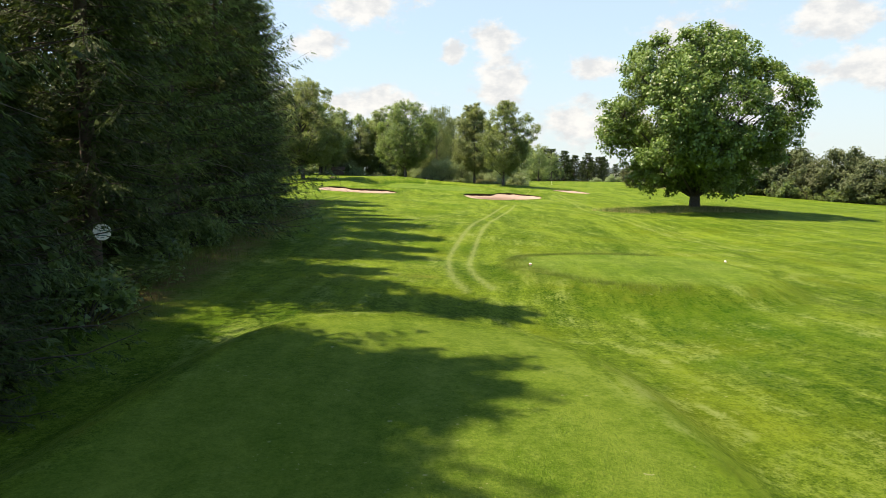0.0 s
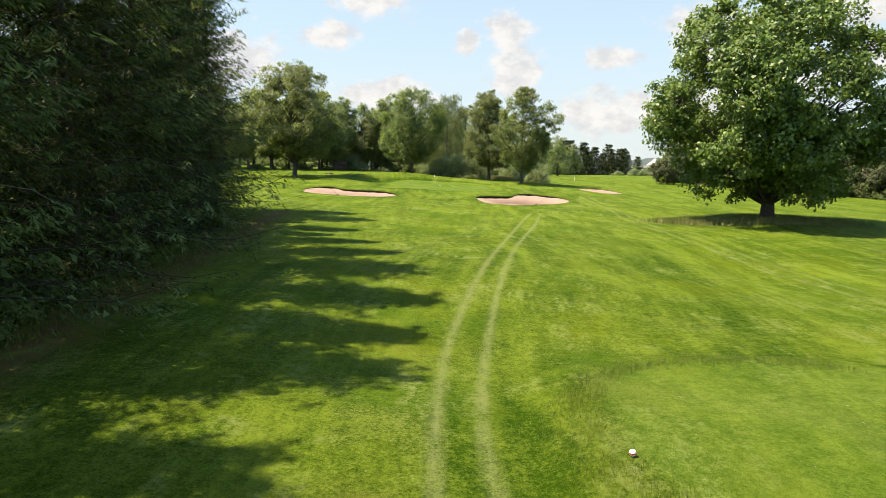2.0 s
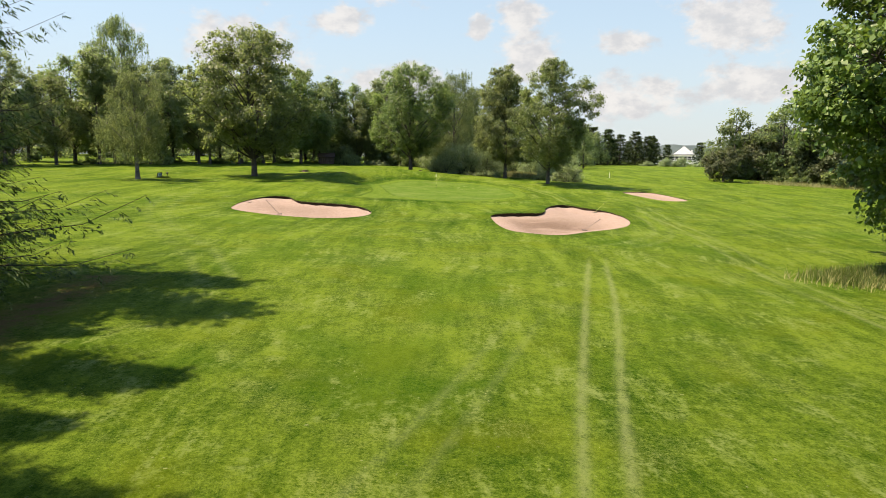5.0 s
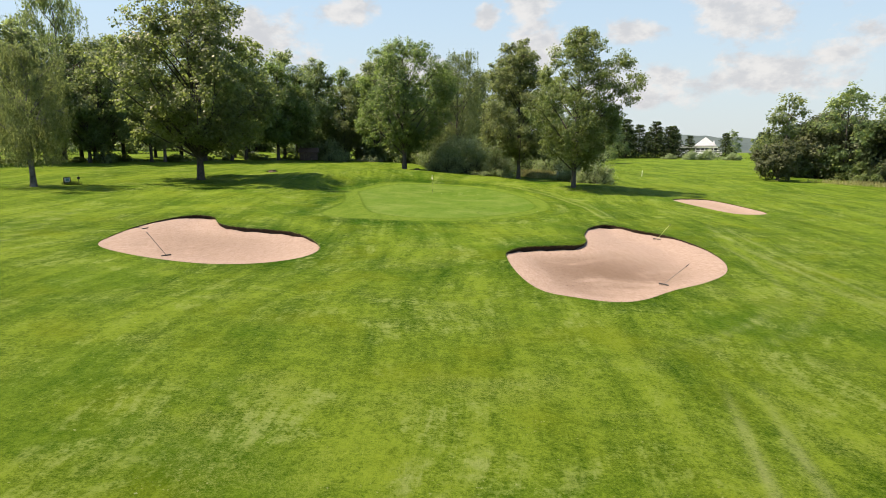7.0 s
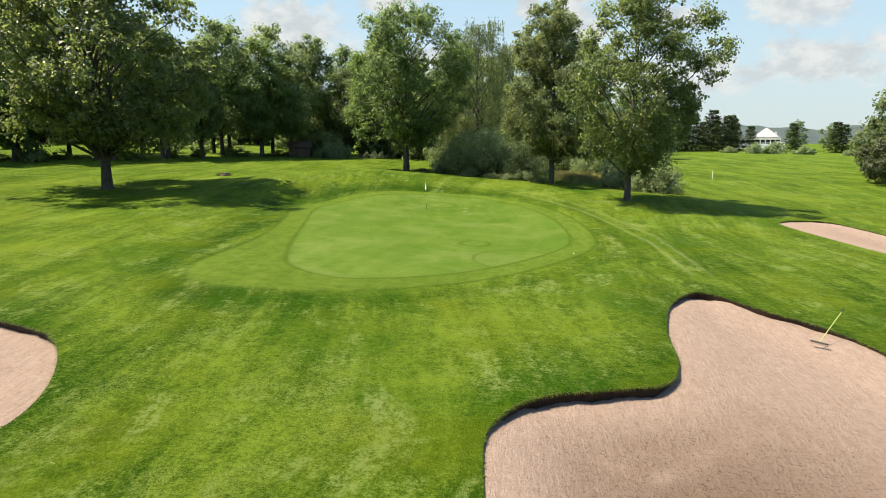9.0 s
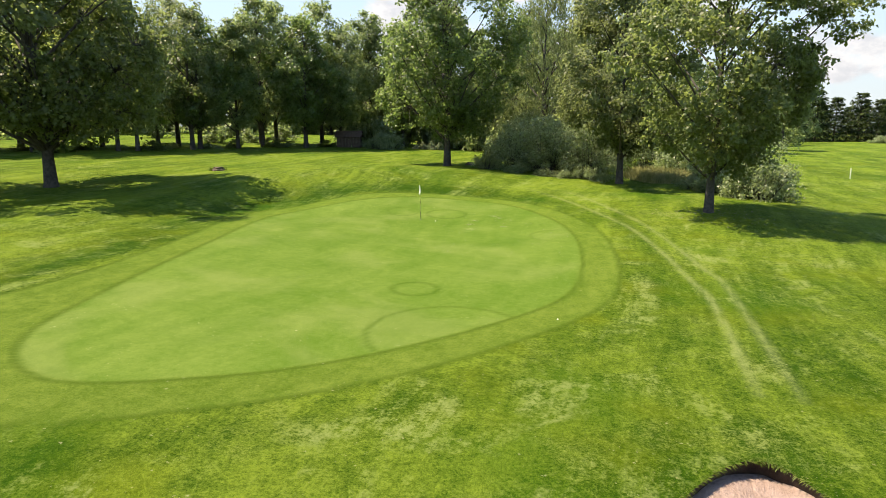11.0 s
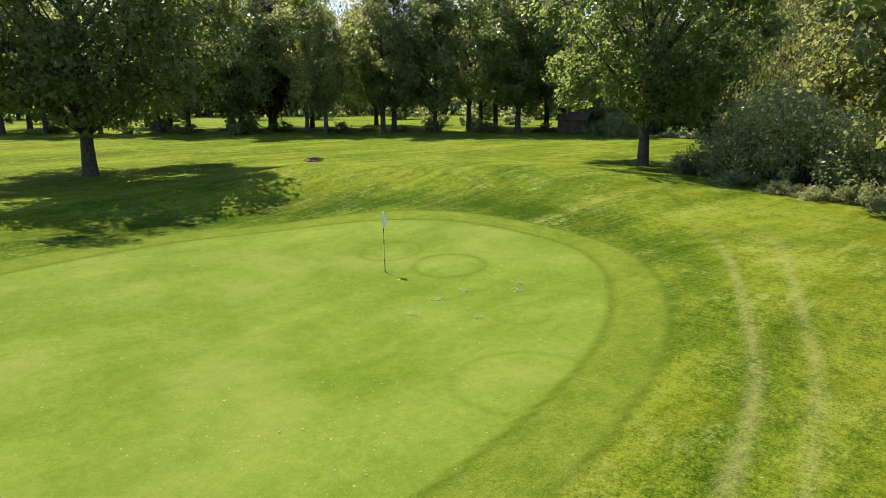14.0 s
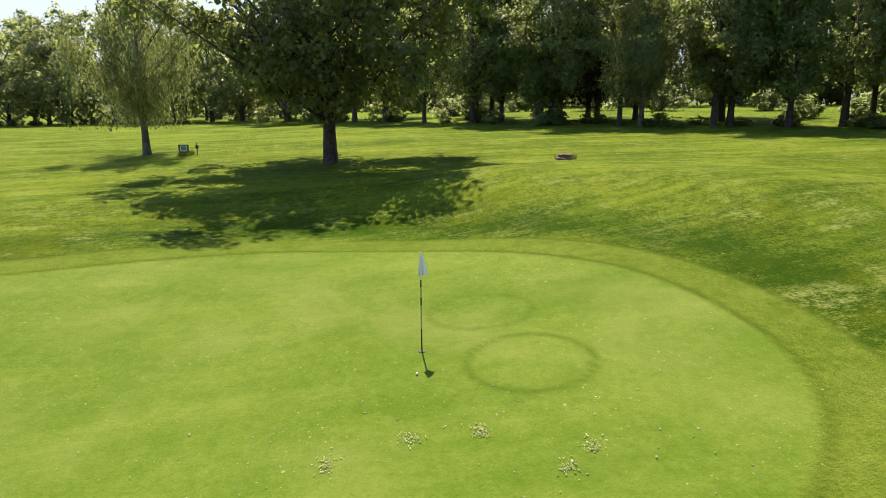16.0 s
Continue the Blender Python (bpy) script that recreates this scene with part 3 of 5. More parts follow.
def build_bunker(key, label, depth, lip_far, lip_near):
    """Sand laid below a cut turf edge: deep under the far lip, nearly level with the turf at the near side."""
    loop = BUNKERS[key]
    c = loop.mean(0)
    ylo, yhi = loop[:, 1].min(), loop[:, 1].max()
    tang = np.roll(loop, -1, 0) - np.roll(loop, 1, 0)
    norm = np.column_stack([tang[:, 1], -tang[:, 0]]) / (np.linalg.norm(tang, axis=1)[:, None] + 1e-9)
    if np.mean(np.sum(norm * (loop - c), 1)) > 0:
        norm = -norm                                    # points inwards
    facing = np.clip(-norm[:, 1] * 0.9 + 0.25, 0, 1)     # far edges look back towards -y
    drop = lip_near + (lip_far - lip_near) * facing ** 1.3
    rng = np.random.default_rng(5)
    drop = drop * (1 + 0.22 * np.sin(np.arange(len(drop)) * 0.9) * rng.random(len(drop)))
    zt = land(loop[:, 0], loop[:, 1])
    foot = loop - norm * (0.01 + 0.09 * facing[:, None])   # undercut
    zf = zt - drop
    # sand
    x0, x1 = loop[:, 0].min(), loop[:, 0].max()
    gx, gy = np.meshgrid(np.arange(x0, x1, 0.3), np.arange(ylo, yhi, 0.3))
    gx, gy = gx.ravel(), gy.ravel()
    d = distance(foot, gx, gy)
    ok = inside(foot, gx, gy) & (d > 0.12)
    gx, gy, d = gx[ok], gy[ok], d[ok]
    n = len(gx)
    co = [Vector((float(a), float(b))) for a, b in zip(gx, gy)] + [Vector((float(a), float(b))) for a, b in foot]
    edges = [(n + k, n + (k + 1) % len(foot)) for k in range(len(foot))]
    out, _, faces, _, _, _ = delaunay_2d_cdt(co, edges, [], 0, 1e-5)
    P = np.array([o[:] for o in out])
    cen = np.array([np.mean([out[k][:] for k in f], 0) for f in faces])
    faces = np.array([list(f) for f, k in zip(faces, inside(foot, cen[:, 0], cen[:, 1])) if k])
    near = np.argmin(np.hypot(P[:, None, 0] - foot[None, :, 0], P[:, None, 1] - foot[None, :, 1]), 1)
    dd = distance(foot, P[:, 0], P[:, 1])
    w = np.exp(-((P[:, None, 0] - foot[None, :, 0]) ** 2 + (P[:, None, 1] - foot[None, :, 1]) ** 2) / np.maximum(dd[:, None] + 0.25, 0.3) ** 2)
    rim = (w * zf).sum(1) / w.sum(1)
    bowl = np.clip(dd / 2.6, 0, 1)
    z = np.where(dd < 0.01, zf[near], rim - depth * bowl * bowl * (3 - 2 * bowl))
    sand = new("sand_bunker", raw_mesh("sand_bunker", np.column_stack([P, z]), faces, SAND, True))
    wx, wy, amount = {"right": (7.4, 93.2, 1.0), "left": (-14.5, 96.0, 0.45), "far": (25.0, 125.0, 0.2)}[key]
    damp = amount * np.exp(-((P[:, 0] - wx) / 4.2) ** 2 - ((P[:, 1] - wy) / 5.0) ** 2)
    sand.data.attributes.new("inner", "FLOAT", "POINT").data.foreach_set("value", (np.clip((dd - 0.5) / 1.4, 0, 1) * damp).astype(np.float32))
    tagged(sand, label, "sand bunker", kind="structure")
    m = len(loop)
    k = np.arange(m)
    wall = np.concatenate([np.column_stack([loop, zt]), np.column_stack([foot, zf - 0.03])])
    q = np.stack([k, (k + 1) % m, (k + 1) % m + m, k + m], 1)
    array_part("lip", wall, q, EARTH, sand, "dark cut turf edge above the sand")
    # the turf's ragged fringe that hangs over the edge
    per = 30
    idx = rng.choice(m, m * per, p=(0.06 + facing) / (0.06 + facing).sum())
    f = rng.random(len(idx))[:, None]
    p0 = loop[idx] * (1 - f) + np.roll(loop, -1, 0)[idx] * f
    root = np.column_stack([p0 - norm[idx] * rng.uniform(0, 0.10, (len(idx), 1)), land(p0[:, 0], p0[:, 1])])
    tip = root + np.column_stack([norm[idx] * rng.uniform(-0.02, 0.13, (len(idx), 1)), rng.uniform(-0.08, 0.035, len(idx))])
    side = np.column_stack([-norm[idx][:, 1], norm[idx][:, 0], np.zeros(len(idx))]) * rng.uniform(0.008, 0.022, (len(idx), 1))
    V = np.stack([root - side, root + side, tip], 1).reshape(-1, 3)
    fr = array_part("grass_fringe", V, np.arange(len(V)).reshape(-1, 3), FRINGE, sand, "ragged grass fringe")
    tagged(fr, kind="stuff")
    return sand


FRINGE = leaf_material("fringe_grass", (0.05, 0.090, 0.006), (0.15, 0.19, 0.03), (0.10, 0.16, 0.02))
build_bunker("right", "heart-shaped bunker of pinkish raked sand with a dark far lip", 0.26, 0.30, 0.02)
build_bunker("left", "wide kidney-shaped bunker of pale pinkish sand", 0.18, 0.27, 0.02)
build_bunker("far", "narrow flat bunker of pale sand on the far fairway", 0.10, 0.10, 0.03)


# ---- trees ----
def unit(v):
    return v / (np.linalg.norm(v, axis=-1, keepdims=True) + 1e-9)


def cards(rng, pos, normal, along, length, width, three=False):
    """One leaf at each place: a folded diamond, or a wedge of three corners for far and needle-leaved trees."""
    s = unit(np.cross(normal, along))
    l, wd = np.asarray(length)[:, None], np.asarray(width)[:, None]
    if three:
        V = np.stack([pos - s * wd * 0.2, pos + along * l * 0.45 + s * wd * 0.75, pos + along * l], 1).reshape(-1, 3)
        return V, np.arange(len(V)).reshape(-1, 3)
    fold = unit(normal) * wd * 0.25
    V = np.stack([pos, pos + along * l * 0.5 + s * wd * 0.5 + fold, pos + along * l, pos + along * l * 0.5 - s * wd * 0.5 + fold], 1).reshape(-1, 3)
    return V, np.arange(len(V)).reshape(-1, 4)


def tubes(a, b, ra, rb, sides=4):
    """Tapered straight rods from a to b, joined in one array."""
    a, b = np.asarray(a, float), np.asarray(b, float)
    d = unit(b - a)
    ref = np.where(np.abs(d[:, 2:3]) > 0.9, [[1.0, 0, 0]], [[0, 0, 1.0]])
    u = unit(np.cross(d, ref))
    v = np.cross(d, u)
    ang = np.linspace(0, 2 * np.pi, sides, endpoint=False)
    ring = u[:, None] * np.cos(ang)[:, None] + v[:, None] * np.sin(ang)[:, None]
    V = np.concatenate([a[:, None] + ring * np.asarray(ra)[:, None, None], b[:, None] + ring * np.asarray(rb)[:, None, None]], 1)
    k = np.arange(sides)
    q = np.stack([k, (k + 1) % sides, (k + 1) % sides + sides, k + sides], 1)
    F = (np.arange(len(a)) * 2 * sides)[:, None, None] + q
    return V.reshape(-1, 3), F.reshape(-1, 4)


def polyline_tubes(lines, sides=7):
    """lines: (points, radii) each; rings are shared, so that bends stay closed."""
    VV, FF, n = [], [], 0
    ang = np.linspace(0, 2 * np.pi, sides, endpoint=False)
    for p, r in lines:
        p, r = np.asarray(p, float), np.asarray(r, float)
        d = unit(np.gradient(p, axis=0))
        ref = np.array([1.0, 0.13, 0.0])
        u = unit(np.cross(d, ref))
        v = np.cross(d, u)
        V = p[:, None] + (u[:, None] * np.cos(ang)[:, None] + v[:, None] * np.sin(ang)[:, None]) * r[:, None, None]
        k = np.arange(sides)
        for s in range(len(p) - 1):
            FF.append(np.stack([k, (k + 1) % sides, (k + 1) % sides + sides, k + sides], 1) + n + s * sides)
        VV.append(V.reshape(-1, 3))
        n += len(p) * sides
    return np.concatenate(VV), np.concatenate(FF)


def join(*pairs):
    V, F, n = [], [], 0
    for v, f in pairs:
        V.append(v), F.append(f + n)
        n += len(v)
    return np.concatenate(V), np.concatenate(F)


def deciduous(name, seed, H, R, base, trunk, clumps, per, leaf, leaf_mat, bark, at, label, category="tree", group="", full=0.75, weep=0.0, clump_r=0.7, lean=(0, 0), lobes=0.2, turn=0.0, size=1.0, belly=0.42, foot=0.35, three=False, flat=0.8, boughs=26, bough_r=0.34, twigs=True, reach=None):
    """A broadleaf: a trunk, one limb for each bough, twigs to the bough's clumps and many small leaves on each clump.
    reach: a way (x, y, z) from the trunk at which one more bough stands out of the crown."""
    rng = np.random.default_rng(seed)
    ph = rng.uniform(0, 6.28, 4)

    def envelope(t, ang):
        env = np.where(t < belly, np.sin(np.pi / 2 * (foot + (1 - foot) * t / belly)), np.sqrt(np.clip(1 - ((t - belly) / (1.03 - belly)) ** 2, 0.02, 1)))
        return env * (1 + lobes * (np.sin(3 * ang + ph[0] + 5 * t) * 0.6 + np.sin(5 * ang + ph[1] - 8 * t) * 0.4 + np.sin(2 * ang + ph[2] + 11 * t) * 0.5))

    # boughs: rounded masses over the crown's outline, a few within
    k = np.arange(boughs)
    t = np.clip((k + rng.uniform(0.1, 0.9, boughs)) / boughs, 0, 1)
    ang = k * 2.39996 + rng.uniform(-0.5, 0.5, boughs)
    lr = R * bough_r * rng.uniform(0.7, 1.25, boughs) * (1 - 0.25 * t)
    rad = np.maximum(envelope(t, ang) * R - lr * 0.85, 0.0) * np.where(rng.random(boughs) < full, 1.0, rng.uniform(0.2, 0.7, boughs))
    zc = base + lr * 0.6 + (H - base - lr * 1.45) * t
    B = np.column_stack([np.cos(ang) * rad + lean[0] * t, np.sin(ang) * rad + lean[1] * t, zc])
    if reach:
        B[-1], lr[-1] = reach, R * 0.27
    which = rng.choice(boughs, clumps, p=lr ** 2 / (lr ** 2).sum())
    out = unit(np.column_stack([B[:, 0], B[:, 1], (B[:, 2] - (base + H) / 2) * 0.6]))
    d = unit(rng.normal(0, 1, (clumps, 3)) + out[which] * 0.55 + np.array([0, 0, 0.25]))
    cr = clump_r * rng.uniform(0.6, 1.35, clumps)
    C = B[which] + d * (lr[which] * rng.uniform(0.15, 1.1, clumps) ** 0.55)[:, None] * np.array([1, 1, flat])
    # wood
    top = np.array([lean[0] * 0.7, lean[1] * 0.7, H * 0.86])
    zz = np.linspace(0, 1, 9)
    wob = np.cumsum(rng.normal(0, 0.05, (9, 2)), 0) * H * 0.05
    tr = np.column_stack([top[0] * zz + wob[:, 0], top[1] * zz + wob[:, 1], -0.4 + (top[2] + 0.4) * zz])
    tr[0, :2] = tr[1, :2] = 0
    tr = np.insert(tr, 1, [0, 0, 0.25], 0)
    lines = [(tr, trunk * np.array([1.7, 1.25, 1.0, 0.9, 0.74, 0.58, 0.43, 0.3, 0.18, 0.06]))]
    for i in range(boughs):
        flatway = math.hypot(B[i, 0], B[i, 1])
        z0 = min(max(base * 0.8, B[i, 2] - 0.9 * flatway - 0.6), H * 0.78)
        s = np.array([np.interp(z0, tr[:, 2], tr[:, q]) for q in range(3)])
        m = (s + B[i]) / 2 + np.array([0, 0, flatway * rng.uniform(-0.08, 0.12)]) + rng.normal(0, 0.05 * flatway + 0.05, 3)
        q = np.linspace(0, 1, 6)[:, None]
        r0 = trunk * (0.40 - 0.24 * z0 / H) * rng.uniform(0.8, 1.2)
        lines.append((s * (1 - q) ** 2 + 2 * m * q * (1 - q) + B[i] * q ** 2, r0 * np.linspace(1, 0.2, 6)))
    wood = [polyline_tubes(lines, 7 if twigs else 5)]
    if twigs:
        tw = np.full(clumps, trunk * 0.07)
        wood.append(tubes(B[which], (B[which] + C) / 2 + rng.normal(0, 0.1, C.shape) * cr[:, None], tw, tw * 0.6, 3))
        wood.append(tubes((B[which] + C) / 2, C, tw * 0.6, tw * 0.2, 3))
    ob = thing(name, at, label, category, group, turn=turn, size=size)
    V, F = join(*wood)
    array_part("trunk", V, F, bark, ob, smooth=True)
    # leaves
    n = clumps * per
    idx = np.repeat(np.arange(clumps), per)
    d = unit(rng.normal(0, 1, (n, 3)))
    p = C[idx] + d * (cr[idx] * rng.random(n) ** 0.45)[:, None] * np.array([1.1, 1.1, flat])
    if weep:
        fall = rng.exponential(weep, n) * np.clip(np.hypot(p[:, 0], p[:, 1]) / R + 0.25, 0, 1)
        strand = rng.integers(0, 5, n)
        a = strand * 1.256 + idx
        p[:, 0] = C[idx, 0] + np.cos(a) * cr[idx] * (0.3 + 0.14 * strand) + rng.normal(0, 0.07, n)
        p[:, 1] = C[idx, 1] + np.sin(a) * cr[idx] * (0.3 + 0.14 * strand) + rng.normal(0, 0.07, n)
        p[:, 2] = np.maximum(p[:, 2] - fall, base * 0.55 + rng.random(n) * 0.9)
    nrm = unit(rng.normal(0, 0.5, (n, 3)) + out[which][idx] * 0.45 + d * 0.35 + np.array([0, 0, 0.5]))
    al = unit(np.cross(nrm, rng.normal(0, 1, (n, 3))) + np.array([0, 0, -0.25 - (2.0 if weep else 0)]))
    ln = leaf * rng.uniform(0.6, 1.3, n)
    V, F = cards(rng, p, nrm, al, ln, ln * (0.42 if weep else 0.78), three)
    array_part("crown", V, F, leaf_mat, ob)
    return ob


def conifer(name, seed, H, R, base, trunk, leaf_mat, at, label, group="", whorl=0.55, droop=0.34, card=0.30, slim=0.20, twigs=18, per=7, lift=0.10, open_side=0.0, dead=0, core=0, turn=0.0, size=1.0, hang=0.6):
    """A spruce or larch: whorls of drooping boughs with combs of needle sprays.
    open_side: how far the boughs towards +x, the light, outnumber those in the stand."""
    rng = np.random.default_rng(seed)
    wood = [polyline_tubes([(np.array([(0, 0, -0.4), (0, 0, H * 0.35), (0.05, 0.03, H * 0.7), (0, 0, H)]), trunk * np.array([1.2, 0.8, 0.45, 0.05]))], 7)]
    A, D, L, T = [], [], [], []
    for z in np.arange(base, H - 0.3, whorl):
        t = (z - base) / (H - base)
        k = rng.integers(5, 8)
        for a in rng.uniform(0, 6.28) + np.arange(k) * 6.28 / k + rng.normal(0, 0.25, k):
            if rng.random() < open_side * (0.5 - 0.5 * math.cos(a)) * (1 - t):
                continue
            A.append(z + rng.normal(0, 0.2)), D.append(a), T.append(t)
            L.append(R * (0.14 + 0.86 * (1 - t) ** 0.8) * rng.choice([0.6, 0.85, 1.0, 1.3], p=[0.2, 0.35, 0.3, 0.15]) * rng.uniform(0.85, 1.1))
    A, D, L, T = map(np.array, (A, D, L, T))
    nb = len(A)
    dirs = np.column_stack([np.cos(D), np.sin(D), np.zeros(nb)])
    sidev = np.column_stack([-np.sin(D), np.cos(D), np.zeros(nb)])
    sag = droop * rng.uniform(0.6, 1.3, nb)

    def bough(s):
        """Places along the boughs at the share s of their length."""
        s = np.asarray(s)
        dz = L * (lift * s - sag * (1.2 - T) * s ** 1.5 + 0.22 * s ** 4)
        return dirs * (L * s)[:, None] + np.column_stack([np.zeros(nb), np.zeros(nb), A + dz])

    cuts = [0, 0.35, 0.7, 1.0]
    for s0, s1 in zip(cuts, cuts[1:]):
        ra = 0.034 * (1.05 - T) * (1.05 - s0) + 0.004
        wood.append(tubes(bough(np.full(nb, s0)), bough(np.full(nb, s1)), ra, ra * 0.7, 3))
    P, N, AL, LN = [], [], [], []
    for i in range(twigs):
        s = 0.18 + 0.82 * (i + rng.random(nb)) / twigs
        p0 = bough(np.minimum(s, 1.0))
        sg = np.where(rng.random(nb) < 0.5, -1.0, 1.0)[:, None]
        tl = (L * 0.30 * (1.15 - s) + 0.22) * rng.uniform(0.6, 1.25, nb)
        td = unit(dirs * rng.uniform(0.3, 1.0, (nb, 1)) + sg * sidev * rng.uniform(0.3, 1.0, (nb, 1)) + np.array([0, 0, -1]) * rng.uniform(0.1, 1.3, (nb, 1)) * hang)
        if i % 9 == 0:
            wood.append(tubes(p0, p0 + td * tl[:, None], np.full(nb, 0.008), np.full(nb, 0.003), 3))
        for j in range(per):                            # a comb of needles, left and right of the twig in turn
            f = (j + rng.random(nb)) / per
            hand = (1 if j % 2 else -1) * unit(np.cross(td, np.array([0, 0, 1.0])))
            P.append(p0 + td * (tl * f)[:, None] + rng.normal(0, 0.012, (nb, 3)))
            AL.append(unit(td * rng.uniform(0.5, 1.0, (nb, 1)) + hand * rng.uniform(0.3, 0.9, (nb, 1)) + np.array([0, 0, -1]) * rng.uniform(-0.1, 0.45, (nb, 1))))
            N.append(unit(np.array([0, 0, 1.0]) + rng.normal(0, 0.45, (nb, 3))))
            LN.append(card * rng.uniform(0.6, 1.2, nb))
    if core:                                            # broad inner sprays close the boughs' middle
        for i in range(core):
            s = 0.03 + 0.72 * (i + rng.random(nb)) / core
            P.append(bough(s) + rng.normal(0, 0.16, (nb, 3)) + np.array([0, 0, -0.12]))
            AL.append(unit(dirs * 0.6 + sidev * rng.normal(0, 0.8, (nb, 1)) + np.array([0, 0, -0.6])))
            N.append(unit(np.array([0, 0, 0.7]) + rng.normal(0, 0.6, (nb, 3))))
            LN.append(rng.uniform(0.6, 1.1, nb) * (0.26 + 0.02 * L))
    P, N, AL, LN = map(np.concatenate, (P, N, AL, LN))
    wide = np.full(len(LN), slim)
    wide[len(LN) - core * nb:] = 0.36
    ob = thing(name, at, label, "tree", group, turn=turn, size=size)
    V, F = join(*wood)
    array_part("trunk", V, F, SPRUCE_BARK, ob, smooth=True)
    V, F = cards(rng, P, N, AL, LN, LN * wide * 1.15, True)
    array_part("needles", V, F, leaf_mat, ob)
    if dead:
        for k in range(dead):
            a, z = rng.uniform(-1.6, 1.6), rng.uniform(base + 1, H * 0.45)
            r = R * rng.uniform(0.5, 0.85)
            q = np.linspace(0.1, 1, 6)
            bend = rng.uniform(-0.5, 0.3)
            line = (np.column_stack([np.cos(a + 0.2 * q) * r * q, np.sin(a + 0.2 * q) * r * q, z + bend * r * q ** 2 + rng.normal(0, 0.06, 6)]), np.linspace(0.022, 0.005, 6))
            V, F = polyline_tubes([line], 4)
            array_part("dead_branch", V, F, DRY_TWIG, ob, "bare pale dead branch")
    return ob


# single trees round the green and on the fairway
oak = deciduous("oak_tree", 11, 21.6, 11.3, 1.8, 0.55, 1900, 56, 0.33, OAK_LEAF, BARK, on_land(30, 76.2), "large round-crowned oak with fresh green leaves on the fairway", clump_r=0.8, belly=0.45, lobes=0.07, boughs=80, bough_r=0.29, full=0.72, lean=(-0.8, 0))
maple = deciduous("maple_tree", 23, 20.6, 9.6, 2.9, 0.36, 1250, 40, 0.29, MAPLE_LEAF, BARK, on_land(-29.4, 129.9), "broad dark green maple standing beside the putting green", clump_r=0.7, lobes=0.16, boughs=64, bough_r=0.30, lean=(-0.8, 0), full=0.66)
mid_tree = deciduous("alder_tree", 37, 20.0, 7.6, 3.0, 0.33, 900, 44, 0.27, DARK_LEAF, BARK, on_land(-10.2, 158.6), "upright dark green tree behind the putting green", clump_r=0.7, lobes=0.14, boughs=52, bough_r=0.32, belly=0.4, full=0.66)
right_a = deciduous("poplar_tree", 41, 19.0, 5.9, 2.4, 0.26, 900, 60, 0.23, BIRCH_LEAF, BARK, on_land(6.8, 152.2), "grey-green slender tree at the edge of the bushes", clump_r=0.62, boughs=48, bough_r=0.36, full=0.66, foot=0.45, belly=0.4, lobes=0.15)
right_b = deciduous("ash_tree", 53, 18.6, 5.7, 2.4, 0.24, 900, 52, 0.22, MAPLE_LEAF, BARK, on_land(12.4, 137.4), "leaning dark green tree with a reaching side limb", clump_r=0.6, lean=(0.5, 0.1), lobes=0.2, belly=0.5, foot=0.35, boughs=52, bough_r=0.35, full=0.66, reach=(6.6, 0.8, 12.2))
birch = deciduous("birch_tree", 61, 13.2, 3.8, 3.4, 0.24, 300, 100, 0.22, BIRCH_LEAF, BIRCH_BARK, on_land(-39.2, 116.9), "weeping birch with pale bark and hanging twigs", weep=1.2, clump_r=0.6, three=True, boughs=26)
tall_birch = deciduous("birch_tree", 62, 25.5, 6.6, 3.8, 0.32, 440, 90, 0.34, WOOD_LEAF, BIRCH_BARK, on_land(-61, 154), "tall weeping birch with dark foliage before the wood", weep=1.5, clump_r=0.85, three=True, boughs=32)
willow = deciduous("willow_tree", 67, 20.5, 6.4, 2.0, 0.34, 420, 90, 0.30, BIRCH_LEAF, BARK, on_land(-2.6, 172), "tall grey-green weeping willow behind the bushes", weep=1.3, clump_r=0.9, three=True, boughs=30)
second_birch = copy_thing(birch, Matrix.LocRotScale(on_land(-47, 157), Euler((0, 0, 2.0)), (1, 1, 1)))
small_tree = deciduous("hawthorn_tree", 71, 6.8, 4.4, 0.5, 0.22, 200, 50, 0.30, SALLOW_LEAF, BARK, on_land(50.6, 169.5), "low round hawthorn at the edge of the far fairway", clump_r=0.55, boughs=16)

# the woods: several kinds, copied along the edges of the course
rnd = random.Random(4)


def wood_kind(seed, H, R, base, clumps, per, leaf, mat, at, label="tall woodland tree with dense dark foliage", lobes=0.2, belly=0.42, foot=0.35, clump_r=0.85, boughs=30):
    return deciduous("woodland_tree", seed, H, R, base, 0.28, clumps, per, leaf, mat, BARK, at, label, "tree", "trees of the wood", clump_r=clump_r, lobes=lobes, belly=belly, foot=foot, three=True, twigs=False, boughs=boughs, bough_r=0.38, full=0.65)


near_kinds = [wood_kind(100, 19, 5.4, 2.6, 300, 42, 0.36, WOOD_LEAF, on_land(-60, 144)), wood_kind(101, 17, 4.8, 2.4, 280, 42, 0.36, DARK_LEAF, on_land(-43.5, 163.5)),
              wood_kind(102, 20, 5.4, 3.0, 300, 42, 0.36, WOOD_LEAF, on_land(-39.5, 171)), wood_kind(103, 18, 5.0, 2.8, 280, 42, 0.32, BIRCH_LEAF, on_land(-53, 150.5), "pale green woodland birch with fine foliage")]
copper = wood_kind(104, 15, 5.0, 1.6, 280, 42, 0.36, COPPER_LEAF, on_land(-57.5, 156), "dark purple copper beech at the edge of the wood")
LOW = "broad woodland tree with foliage down to the ground"
